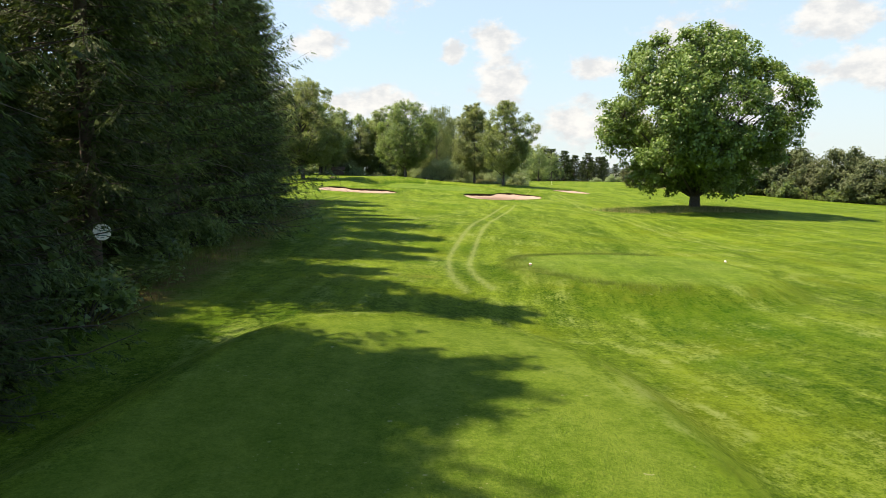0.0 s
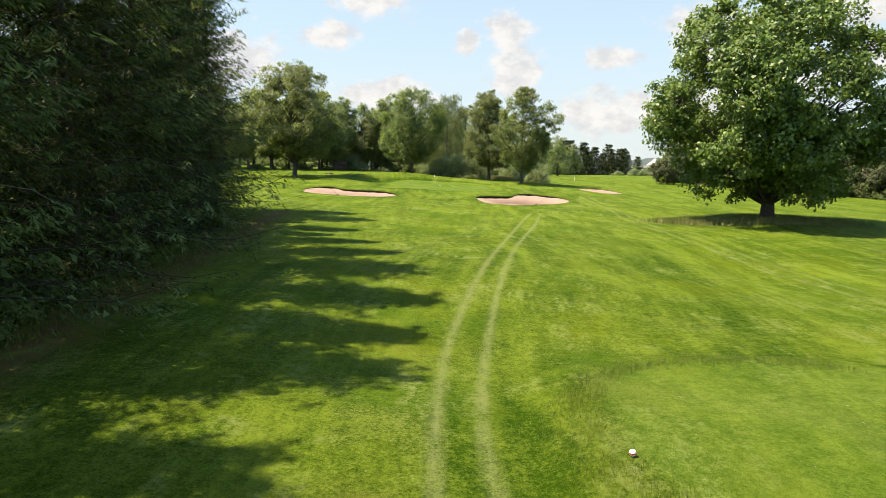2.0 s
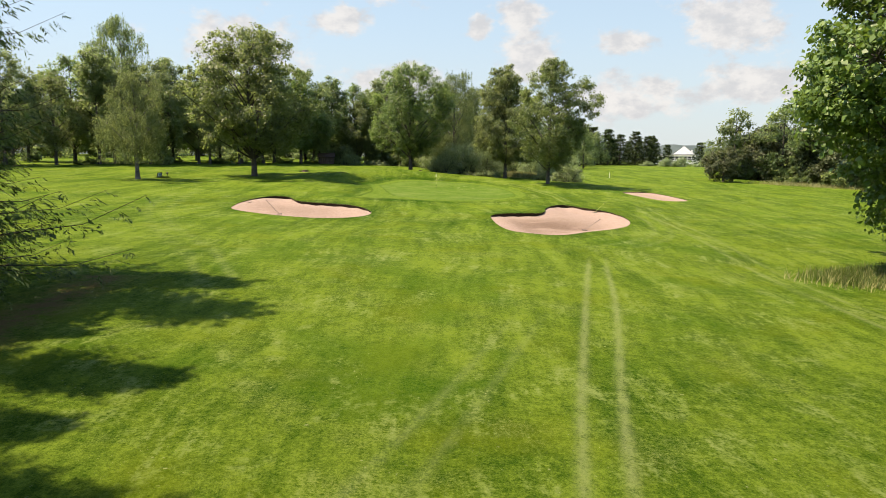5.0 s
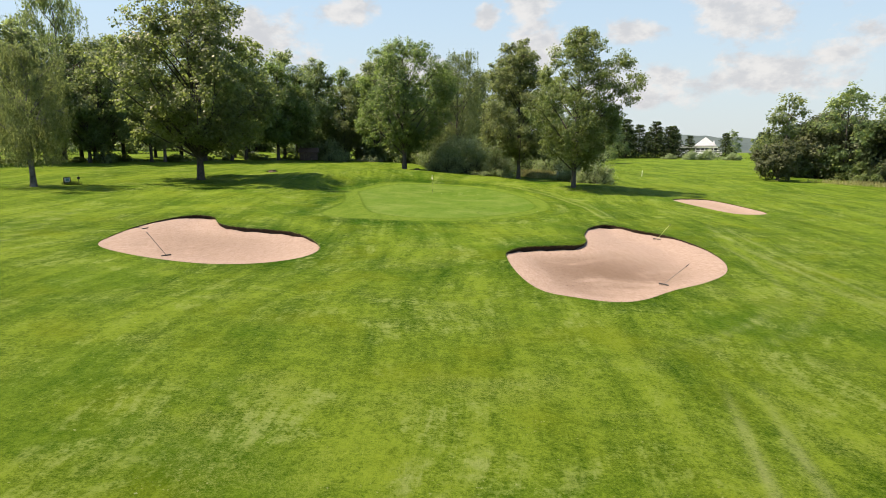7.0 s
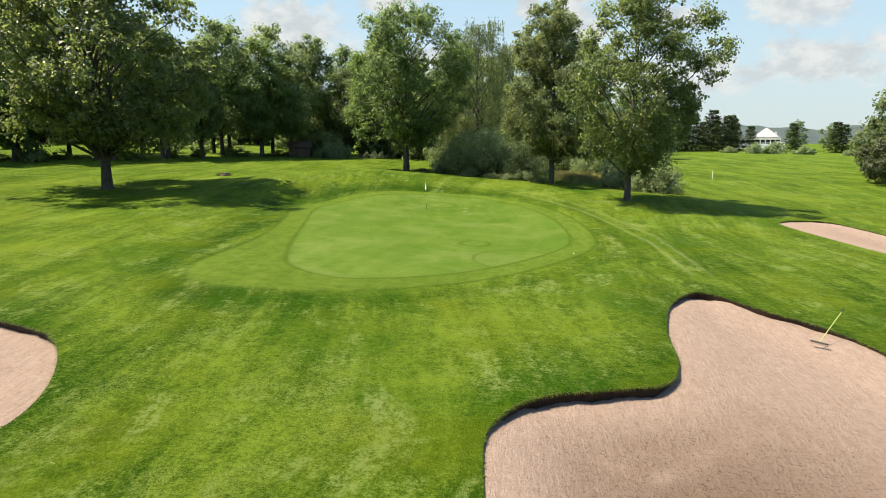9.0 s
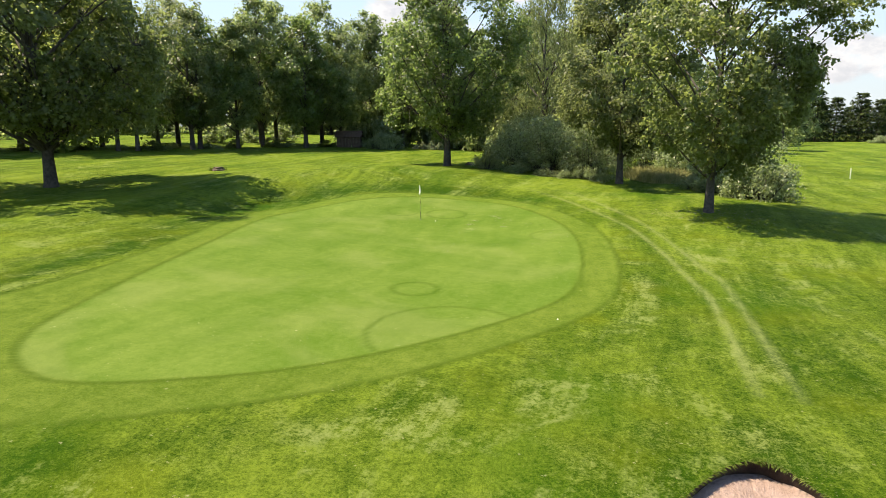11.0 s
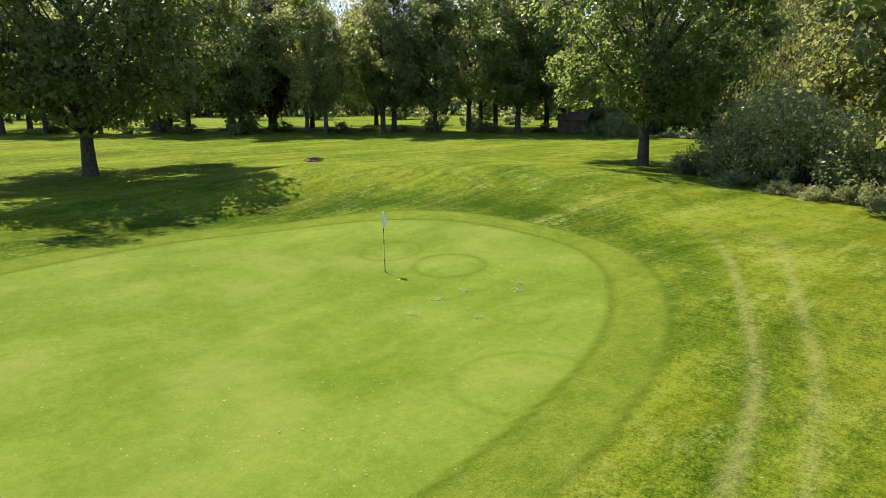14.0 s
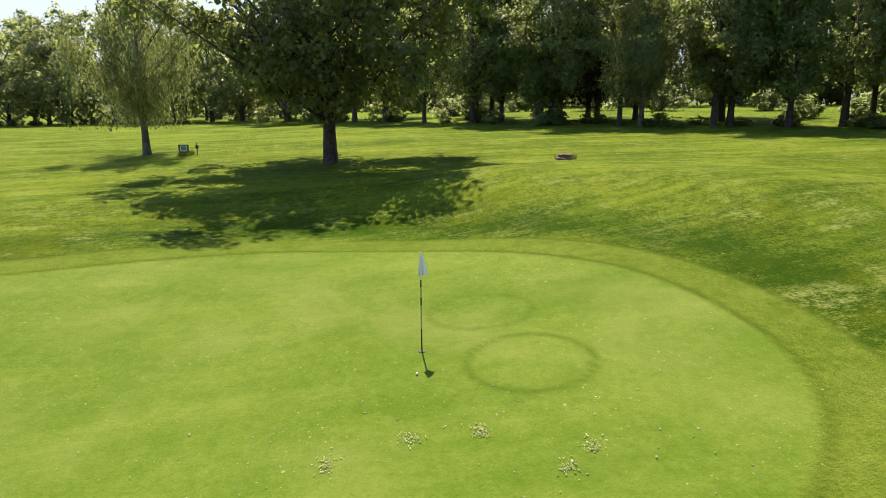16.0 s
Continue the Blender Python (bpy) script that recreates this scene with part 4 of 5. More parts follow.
far_kinds = [wood_kind(110, 17, 6.4, 0.5, 160, 30, 0.56, WOOD_LEAF, on_land(66, 178), LOW, 0.1, 0.3, 0.6, 1.1, 18),
             wood_kind(111, 15.5, 6.6, 0.4, 160, 30, 0.56, WOOD_LEAF, on_land(72.5, 175), LOW, 0.1, 0.3, 0.6, 1.1, 18),
             wood_kind(112, 16, 6.6, 0.4, 160, 30, 0.54, BIRCH_LEAF, on_land(58.5, 184), "broad grey-green willow with foliage down to the ground", 0.1, 0.3, 0.6, 1.1, 18)]
sallow_kinds = [wood_kind(113, 11.8, 6.2, 0.2, 240, 34, 0.54, SALLOW_LEAF, on_land(64, 184), "dense grey-green sallow with foliage down to the ground", 0.06, 0.25, 0.8, 1.1, 22),
                wood_kind(114, 12.6, 6.6, 0.2, 240, 34, 0.54, SALLOW_LEAF, on_land(84, 163), "tall billowing grey-green sallow at the far fairway's edge", 0.06, 0.28, 0.8, 1.1, 22)]


def stand(kinds, k, x, y, s, jitter=1.5):
    x, y = x + rnd.uniform(-jitter, jitter), y + rnd.uniform(-jitter, jitter)
    c = copy_thing(kinds[k % len(kinds)], Matrix.LocRotScale(on_land(x, y), Euler((0, 0, rnd.uniform(0, 6.28))), (1, 1, 1)))
    c.scale = (s, s, s * rnd.uniform(0.92, 1.08))
    return c


EDGE = np.array([(-128, 20), (-120, 55), (-108, 88), (-92, 114), (-62, 141), (-47, 158), (-38, 171), (-24, 187), (-8, 187), (12, 186)], float)
run = np.concatenate([[0], np.cumsum(np.hypot(*np.diff(EDGE, axis=0).T))])


def along(d):
    return float(np.interp(d, run, EDGE[:, 0])), float(np.interp(d, run, EDGE[:, 1]))


for k, d in enumerate(np.arange(4, run[-1], 7.2)):
    x, y = along(d)
    stand(near_kinds if x > -82 else far_kinds, k, x, y, rnd.uniform(0.8, 1.1) * (1.0 if x > -82 else 1.25))
for k, d in enumerate(np.arange(0, run[-1], 14.0)):
    x, y = along(d)
    stand(near_kinds, k + 1, x - 9, y + 7, rnd.uniform(0.85, 1.1), 2.5)
for k, d in enumerate(np.arange(40, run[-1], 9.5)):
    x, y = along(d)
    stand(far_kinds, k, x - 42, y + 34, rnd.uniform(0.9, 1.2), 3)
    stand(far_kinds, k + 2, x - 54, y + 41, rnd.uniform(1.0, 1.3), 3)
for k, (x, y, s) in enumerate([(-31, 186, 1.05), (-26, 189, 1.0), (-35.5, 179, 1.0), (-21, 193, 1.0), (-15, 191, 0.95), (-9, 193, 1.05), (-41, 177, 1.0), (-48, 166, 1.0), (-55, 160, 0.95), (-66, 148, 1.0)]):
    stand(near_kinds, k, x, y, s, 0.6)
for k, (x, y, s) in enumerate([(-16, 198, 1.0), (2, 200, 1.0), (10, 205, 0.95), (-4, 206, 1.1), (14, 176, 0.8), (18, 192, 0.85), (26, 214, 0.85), (33, 228, 0.8), (40, 268, 1.0), (30, 256, 1.0), (48, 290, 0.9), (22, 236, 0.9)]):
    stand(far_kinds, k, x, y, s)
for k in range(20):                                   # the sallow wood beyond the far fairway
    x, y = np.interp(k, [0, 9, 19], [62, 85, 126]), np.interp(k, [0, 9, 19], [187, 160, 108])
    stand(sallow_kinds, k, float(x), float(y), rnd.uniform(0.86, 1.06), 1.0)
    if k % 2:
        stand(sallow_kinds, k // 2, float(x) + 7, float(y) + 7, rnd.uniform(0.95, 1.12), 1.5)
for k, (x, y, s) in enumerate([(110, 268, 0.62), (104, 245, 0.6), (98, 258, 0.55), (120, 372, 0.7), (132, 365, 0.75), (145, 350, 0.8)]):
    stand(far_kinds, k, x, y, s)

# conifers along the tee and the fairway: one dark spruce and one larch kind at the edge, a plainer kind within the stand
GROUP = "conifers beside the tees"
TALL = "tall dark spruce with boughs down to the ground"
LIGHT = "larch with light green boughs and hanging twigs"
near_spruce = conifer("spruce_tree", 201, 25.5, 5.2, 2.3, 0.26, SPRUCE_LEAF, on_land(-10.9, 19.3), TALL, GROUP, whorl=0.72, open_side=0.1, dead=13, core=60, twigs=20, per=26, card=0.17, slim=0.20, size=0.88, hang=1.0)
near_larch = conifer("larch_tree", 202, 21.5, 5.6, 1.8, 0.26, LARCH_LEAF, on_land(-13.2, 24.6), LIGHT, GROUP, droop=0.26, lift=0.2, open_side=0.4, dead=13, core=44, whorl=0.72, twigs=20, per=26, card=0.17, slim=0.19, size=0.85, hang=0.9)
edge_spruce = conifer("spruce_tree", 205, 25.5, 5.6, 0.4, 0.28, SPRUCE_LEAF, on_land(-13.6, 38.0), TALL, GROUP, whorl=0.72, open_side=0.2, dead=5, core=56, twigs=18, per=10, card=0.25, slim=0.26, size=0.86, hang=0.9)
edge_larch = conifer("larch_tree", 206, 21.5, 6.0, 1.2, 0.26, LARCH_LEAF, on_land(-13.2, 30.6), LIGHT, GROUP, droop=0.26, lift=0.2, open_side=0.3, dead=6, core=44, whorl=0.72, twigs=18, per=10, card=0.25, slim=0.26, size=0.93, hang=0.9)
inner_spruce = conifer("spruce_tree", 203, 24.5, 5.6, 0.8, 0.26, SPRUCE_LEAF, on_land(-20.5, 14.0), "tall dark spruce inside the stand", GROUP, whorl=0.7, card=0.6, slim=0.22, twigs=9, per=3, core=40)
STAND = [(near_larch, -11.8, 10.0, 1.05), (edge_larch, -14.6, 42.6, 1.02), (edge_spruce, -15.4, 46.6, 0.85), (edge_spruce, -16.4, 51.2, 0.80),
         (edge_spruce, -17.0, 57.2, 0.70), (edge_larch, -18.6, 63.6, 0.92), (edge_spruce, -18.2, 60.4, 0.5), (edge_spruce, -16.8, 54.2, 0.62), (edge_spruce, -21.0, 67.2, 0.84), (inner_spruce, -13.0, 0.4, 0.92), (near_spruce, -12.8, 4.6, 0.96), (inner_spruce, -14.2, 6.4, 0.98), (inner_spruce, -13.8, 2.6, 0.98),
         (inner_spruce, -19.5, 4.0, 1.0), (inner_spruce, -21.5, 24.0, 1.0), (inner_spruce, -22, 33.5, 1.05), (inner_spruce, -23.5, 43.0, 1.0), (inner_spruce, -25.0, 52.5, 0.95), (inner_spruce, -26.0, 62.0, 0.95), (inner_spruce, -17.5, 34.0, 0.8), (inner_spruce, -16.5, 14.2, 0.62), (inner_spruce, -14.9, 8.8, 1.03), (inner_spruce, -14.9, 11.4, 0.88), (inner_spruce, -14.0, 21.6, 0.84), (edge_spruce, -13.4, 13.0, 0.55), (edge_spruce, -13.4, 8.6, 0.93), (edge_spruce, -14.0, 33.8, 0.86), (inner_spruce, -14.8, 28.4, 0.7), (inner_spruce, -16.4, 40.4, 0.66), (inner_spruce, -17.4, 44.8, 0.66),
         (inner_spruce, -18.6, 49.0, 0.66), (inner_spruce, -19.2, 54.2, 0.64), (inner_spruce, -20.4, 60.4, 0.62)]
for kind, x, y, s in STAND:
    c = copy_thing(kind, Matrix.LocRotScale(on_land(x, y), Euler((0, 0, rnd.uniform(-0.5, 0.5))), (1, 1, 1)))
    c.scale = (s, s, s)
young_spruce = conifer("spruce_tree", 204, 7.6, 2.7, 0.15, 0.10, SPRUCE_LEAF, on_land(-8.8, 8.4), "young spruce with dense dark boughs at the stand's edge", GROUP, whorl=0.42, twigs=18, per=15, core=30, card=0.16, slim=0.18, hang=0.7)
for x, y, s in [(-7.0, 8.6, 0.55), (-7.6, 7.2, 0.75), (-8.0, 9.6, 0.8), (-8.9, 11.2, 0.9), (-9.6, 6.0, 1.2), (-10.3, 13.4, 1.0), (-11.0, 16.2, 0.85), (-8.4, 9.8, 0.6), (-12.3, 21.8, 0.8)]:
    c = copy_thing(young_spruce, Matrix.LocRotScale(on_land(x, y), Euler((0, 0, rnd.uniform(-3, 3))), (1, 1, 1)))
    c.scale = (s, s, s)
far_fir = conifer("fir_tree", 230, 13.5, 5.2, 0.2, 0.2, SPRUCE_LEAF, on_land(81, 330), "dark fir standing before the clubhouse", "firs beside the clubhouse", whorl=0.7, card=0.9, slim=0.36, twigs=8, per=3, core=6)
for x, y, s in [(58, 312, 1.15), (64, 316, 1.0), (71, 318, 1.1), (77, 322, 0.95), (48, 308, 1.2), (53, 320, 1.25), (40, 306, 1.2), (84, 336, 0.9), (88, 330, 0.7), (98, 318, 0.75), (76, 333, 0.85), (70, 326, 0.8), (62, 330, 0.95), (55, 325, 1.0), (50, 336, 0.95), (67, 343, 0.9), (44, 318, 1.0), (104, 300, 0.75), (112, 292, 0.8), (109, 306, 0.7), (118, 284, 0.85), (124, 290, 0.75)]:
    c = copy_thing(far_fir, Matrix.LocRotScale(on_land(x, y), Euler((0, 0, x)), (1, 1, 1)))
    c.scale = (s * 1.1, s * 1.1, s)


# ---- shrubs and long grass ----
def shrub(name, seed, H, R, clumps, per, leaf, mat, at, label, group=""):
    """A bush: stems from the ground and a dome of leaf clumps."""
    rng = np.random.default_rng(seed)
    a, q, t = rng.uniform(0, 6.28, clumps), rng.random(clumps) ** 0.5, rng.random(clumps)
    rad = R * q * np.sqrt(1 - 0.7 * t ** 2) * (1 + 0.3 * np.sin(3 * a + seed) * (0.4 + t))
    C = np.column_stack([np.cos(a) * rad, np.sin(a) * rad, 0.12 * H + 0.8 * H * t * (1 - 0.25 * q) * (1 + 0.22 * np.sin(2 * a + 2 * seed))])
    ob = thing(name, at, label, "bush", group)
    foot = np.column_stack([C[:, 0] * 0.25, C[:, 1] * 0.25, np.full(clumps, -0.15)])
    mid = (foot + C) / 2 + rng.normal(0, 0.08 * R, C.shape)
    w0 = np.full(clumps, 0.03)
    V, F = join(tubes(foot, mid, w0, w0 * 0.7, 3), tubes(mid, C, w0 * 0.7, w0 * 0.25, 3))
    array_part("stem", V, F, BARK, ob)
    n = clumps * per
    idx = np.repeat(np.arange(clumps), per)
    cr = R * 0.24 * rng.uniform(0.45, 1.6, clumps)
    d = unit(rng.normal(0, 1, (n, 3)))
    p = C[idx] + d * (cr[idx] * rng.random(n) ** 0.4)[:, None]
    p[:, 2] = np.maximum(p[:, 2], 0.03)
    nrm = unit(rng.normal(0, 0.5, (n, 3)) + d * 0.5 + np.array([0, 0, 0.6]))
    al = unit(np.cross(nrm, rng.normal(0, 1, (n, 3))))
    ln = leaf * rng.uniform(0.6, 1.3, n)
    V, F = cards(rng, p, nrm, al, ln, ln * 0.8, True)
    array_part("foliage", V, F, mat, ob)
    return ob


def grow(kind, x, y, s, tall=1.0):
    c = copy_thing(kind, Matrix.LocRotScale(on_land(x, y, -0.05), Euler((0, 0, rnd.uniform(0, 6.28))), (1, 1, 1)))
    c.scale = (s, s, s * tall)
    return c


big_bush = shrub("hazel_bush", 301, 5.2, 3.4, 90, 110, 0.17, BUSH_LEAF, on_land(-3.2, 158.0, -0.05), "dense dark green hazel bush at the edge of the wood", "bushes behind the green")
for x, y, s, tl in [(0.2, 157.0, 1.0, 1.05), (3.8, 157.2, 0.95, 1.1), (-1.5, 162, 1.05, 1.1), (3.4, 163, 1.05, 1.1), (14.2, 162.5, 0.85, 0.9), (9, 167.5, 1.0, 1.0), (15.2, 154.5, 0.8, 0.9), (17.4, 158, 0.9, 1.0), (-6, 171, 0.95, 1.0), (2, 168, 1.1, 1.1), (13, 163, 0.9, 1.0)]:
    grow(big_bush, x, y, s, tl)
low_bush = shrub("bramble_bush", 302, 1.9, 1.7, 60, 80, 0.13, BUSH_LEAF, on_land(15.2, 147.6, -0.05), "low leafy bramble bush beside the ash tree", "low bushes")
for x, y, s, tl in [(4.2, 153.9, 0.8, 0.8), (5.4, 152.8, 0.55, 0.8), (-2.2, 154.4, 0.7, 0.7), (0.4, 153.6, 0.6, 0.7), (-5.6, 156.2, 0.9, 1.0), (2.2, 153.4, 0.6, 0.7), (16.6, 146.4, 1.35, 1.3), (17.4, 149.2, 1.2, 1.2), (14.4, 149.6, 1.0, 1.1), (12.6, 150.6, 0.8, 0.9), (13.2, 154.2, 0.7, 0.8)]:
    grow(low_bush, x, y, s, tl)
shade_bush = shrub("undergrowth_bush", 303, 2.6, 2.2, 27, 38, 0.38, WOOD_LEAF, on_land(-52, 149.5, -0.05), "dark undergrowth bush below the woodland trees", "undergrowth")
for d in np.arange(2, run[-1], 3.4):
    x, y = along(d)
    if rnd.random() < 0.85:
        grow(shade_bush, x + rnd.uniform(-3, 1.5), y + rnd.uniform(-1.5, 3), rnd.uniform(0.4, 0.95), rnd.uniform(0.4, 0.8))
    if rnd.random() < 0.3:
        grow(shade_bush, x - 10 + rnd.uniform(-2, 2), y + 9 + rnd.uniform(-2, 2), rnd.uniform(0.6, 1.2), rnd.uniform(0.7, 1.1))
for d in np.arange(40, run[-1], 5.5):
    x, y = along(d)
    grow(shade_bush, x - 48 + rnd.uniform(-2, 2), y + 38 + rnd.uniform(-2, 2), rnd.uniform(1.6, 2.2), rnd.uniform(1.1, 1.5))
for d in np.arange(40, run[-1], 11.0):
    x, y = along(d)
    grow(shade_bush, x - 24 + rnd.uniform(-2, 2), y + 19 + rnd.uniform(-2, 2), rnd.uniform(1.2, 1.8), rnd.uniform(0.9, 1.3))
for x, y, s in [(-27.2, 180.5, 0.9), (-29.5, 182.6, 1.25), (-29, 184, 1.2), (-25, 186.5, 1.3), (-21, 187, 1.3), (-17, 186, 1.3), (-13, 184, 1.3), (-9, 180, 1.2), (-27, 190, 1.6), (-20, 192, 1.7), (-12, 190, 1.7), (-6, 184, 1.5)]:
    grow(shade_bush, x, y, s, 1.4)
for k in range(17):
    grow(shade_bush, 58 + 2.9 * k + rnd.uniform(-1, 1), 184 - 3.3 * k + rnd.uniform(-1, 1), rnd.uniform(1.0, 1.5), rnd.uniform(0.8, 1.2))
for x, y, s, tl in [(-26.0, 177.2, 0.75, 1.0), (-24.4, 178.4, 0.9, 1.2), (-26.8, 180.8, 1.2, 1.6), (-30.6, 180.6, 1.2, 1.4)]:
    grow(low_bush, x, y, s * 1.3, tl)
fairway_bush = shrub("gorse_bush", 304, 2.8, 3.2, 50, 40, 0.5, BUSH_LEAF, on_land(75, 287, -0.05), "rounded green bushes before the clubhouse", "far bushes")
for x, y, s, tl in [(80, 285, 1.1, 1.0), (86, 280, 0.9, 0.9), (70, 296, 0.8, 0.8), (94, 268, 0.8, 0.8), (66, 200, 0.7, 0.7), (60, 186, 0.8, 0.7), (100, 262, 0.9, 0.7)]:
    grow(fairway_bush, x, y, s, tl)
edge_bush = shrub("woodland_shrub", 305, 1.5, 1.5, 40, 38, 0.18, DARK_LEAF, on_land(-8.8, 14.6, -0.05), "low leafy shrub under the conifers", "shrubs under the conifers")
for k in range(28):
    y = 13 + 52 * k / 27 + rnd.uniform(-0.8, 0.8)
    x = -7.9 - 0.125 * y - (3.0 if y > 58 else 0) + rnd.uniform(-2.2, 0.2)
    grow(edge_bush, x, y, rnd.uniform(0.55, 1.25), rnd.uniform(0.5, 1.1))


def long_grass(name, seed, count, spot, height, mat, label, spread=0.35):
    """Blades of long grass rooted on the land; spot(rng, n) gives the places."""
    rng = np.random.default_rng(seed)
    xy = spot(rng, count)
    z = land(xy[:, 0], xy[:, 1])
    h = height * rng.uniform(0.5, 1.25, count)
    lean = rng.normal(0, spread, (count, 2)) * h[:, None]
    a = rng.uniform(0, 6.28, count)
    wd = 0.05 * height / 0.4 * rng.uniform(0.4, 1.0, count)
    side = np.column_stack([np.cos(a), np.sin(a), np.zeros(count)]) * wd[:, None] * 0.5
    root = np.column_stack([xy, z - 0.03])
    tip = np.column_stack([xy + lean, z + h])
    V = np.stack([root - side, root + side, tip], 1).reshape(-1, 3)
    ob = new(name, raw_mesh(name, V, np.arange(len(V)).reshape(-1, 3), mat))
    return tagged(ob, label, "grass", kind="stuff")


def ellipse(cx, cy, rx, ry):
    def spot(rng, n):
        a, r = rng.uniform(0, 6.28, n), np.sqrt(rng.random(n)) * (1 + 0.12 * np.sin(rng.uniform(0, 6.28, n) * 3))
        return np.column_stack([cx + rx * r * np.cos(a), cy + ry * r * np.sin(a)])
    return spot


long_grass("long_grass", 1, 15000, ellipse(29.3, 76.4, 9.8, 3.1), 0.46, MEADOW_GRASS, "unmown grass with weeds round the oak's trunk")
long_grass("long_grass", 9, 3500, ellipse(28.2, 75.6, 9.6, 3.2), 0.50, TALL_GRASS, "seeding grass and weeds round the oak")
long_grass("long_grass", 2, 4200, ellipse(10.0, 158.2, 2.7, 4.2), 0.85, TALL_GRASS, "straw-coloured tall grass between the trees")
weed = shrub("flowering_weed", 306, 1.2, 0.8, 36, 40, 0.13, PALE_WEED, on_land(-19.6, 181.6, -0.05), "pale flowering weeds before the dark wood", "flowering weeds")
for x, y, s, tl in [(-20.7, 181.0, 0.9, 1.0), (-18.6, 182.2, 1.0, 0.9), (-17.6, 182.4, 0.7, 0.8), (-21.6, 181.6, 0.7, 0.7), (-19.0, 181.2, 0.6, 0.8)]:
    grow(weed, x, y, s, tl)
long_grass("long_grass", 4, 700, ellipse(-37.6, 119.9, 0.9, 0.5), 0.32, MEADOW_GRASS, "grass tuft round the tee sign")
long_grass("long_grass", 5, 500, ellipse(-25.8, 142.8, 0.8, 0.5), 0.30, MEADOW_GRASS, "grass tuft round the tree stump")
long_grass("long_grass", 6, 5000, lambda rng, n: (lambda y: np.column_stack([-7.4 - 0.12 * y - (y > 58) * 3.0 + rng.normal(0, 0.8, n), y]))(rng.uniform(12, 66, n)), 0.30, MEADOW_GRASS, "unmown grass along the edge of the conifers")
long_grass("long_grass", 8, 7000, lambda rng, n: (lambda a: np.column_stack([7.7 + (4.95 + rng.normal(0, 0.4, n)) * np.cos(a), 26.3 + (4.85 + rng.normal(0, 0.28, n)) * np.sin(a)]))(rng.uniform(1.0, 4.9, n)), 0.12, MEADOW_GRASS, "ragged clover and weeds round the tee's bank", 0.6)
def scatter(name, seed, count, spot, size, mat, label, category):
    """Small leaves lying on the turf."""
    rng = np.random.default_rng(seed)
    xy = spot(rng, count)
    p = np.column_stack([xy, land(xy[:, 0], xy[:, 1]) + 0.015 + 0.012 * rng.random(count)])
    nrm = unit(np.array([0, 0, 1.0]) + rng.normal(0, 0.3, (count, 3)))
    al = unit(np.cross(nrm, rng.normal(0, 1, (count, 3))))
    ln = size * rng.uniform(0.5, 1.4, count)
    V, F = cards(rng, p, nrm, al, ln, ln * 0.7)
    return tagged(new(name, raw_mesh(name, V, F, mat)), label, category, kind="stuff")


def patches(spots, reach):
    def spot(rng, n):
        c = np.array(spots)[rng.integers(0, len(spots), n)]
        return c + rng.normal(0, reach, (n, 2)) * np.array([1.0, 0.7])
    return spot


scatter("clover", 21, 420, patches([(-0.38, 130.67), (-0.77, 133.0), (0.02, 134.45), (0.47, 133.96), (-0.83, 131.92), (1.2, 131.6)], 0.11), 0.035, PALE_WEED, "pale clover in the putting turf", "clover")
scatter("fallen_leaves", 22, 300, lambda rng, n: np.column_stack([rng.uniform(-2.5, 5.2, n), rng.uniform(124, 136.5, n)]), 0.04, DRY_TWIG, "small dry leaves scattered over the green", "leaves")
scatter("fallen_leaves", 23, 260, lambda rng, n: np.column_stack([12.6 + rng.normal(0, 1.6, n), 136.6 + rng.normal(0, 1.4, n)]), 0.07, DRY_TWIG, "dry leaves below the ash tree", "leaves")
long_grass("long_grass", 7, 3500, ellipse(72, 168, 16, 5), 0.7, TALL_GRASS, "tall grass before the far wood")


# ---- things on the course ----
def flagstick(at):
    pin = thing("flagstick", at, "banded golf flagstick with a limp white flag standing in the hole", "flagstick")
    bands = [(0.0, 0.47, BLACK), (0.47, 0.96, PALE), (0.96, 1.11, BLACK), (1.11, 1.33, PALE), (1.33, 1.48, BLACK), (1.48, 2.04, WHITE)]
    for lo, hi, mt in bands:
        part("pole_band", rod(bmesh.new(), (-0.03 * lo, 0, lo), (-0.03 * hi, 0, hi), 0.014), mt, pin)
    n, m = 9, 7
    V, F = [], []
    for i in range(n):
        for j in range(m):
            u, v = i / (n - 1), j / (m - 1)
            wd = 0.04 + 0.20 * v * (1.25 - 0.5 * v)
            V.append((-0.06 + 0.05 * math.sin(7 * u + 2 * v) * v, wd * (u - 0.30), 2.02 - v * 0.48 + 0.05 * u * v))
    for i in range(n - 1):
        for j in range(m - 1):
            F.append((i * m + j, i * m + j + 1, (i + 1) * m + j + 1, (i + 1) * m + j))
    f = array_part("flag", V, F, FLAG, pin, "limp white flag", True)
    bm = bmesh.new()
    rod(bm, (0, 0, 0.004), (0, 0, 0.012), 0.075, 0.065, 20)
    part("cup_rim", bm, BLACK, pin)
    return pin


PALE = plain("pale_yellow_paint", (0.294, 0.329, 0.098), (0.35, 0.378, 0.126), 6.0, 0.5, 0, 0.05)
flagstick(on_land(-3.98, 132.45))
BALL = plain("ball", (0.78, 0.78, 0.76), (0.84, 0.84, 0.82), 20.0, 0.4)


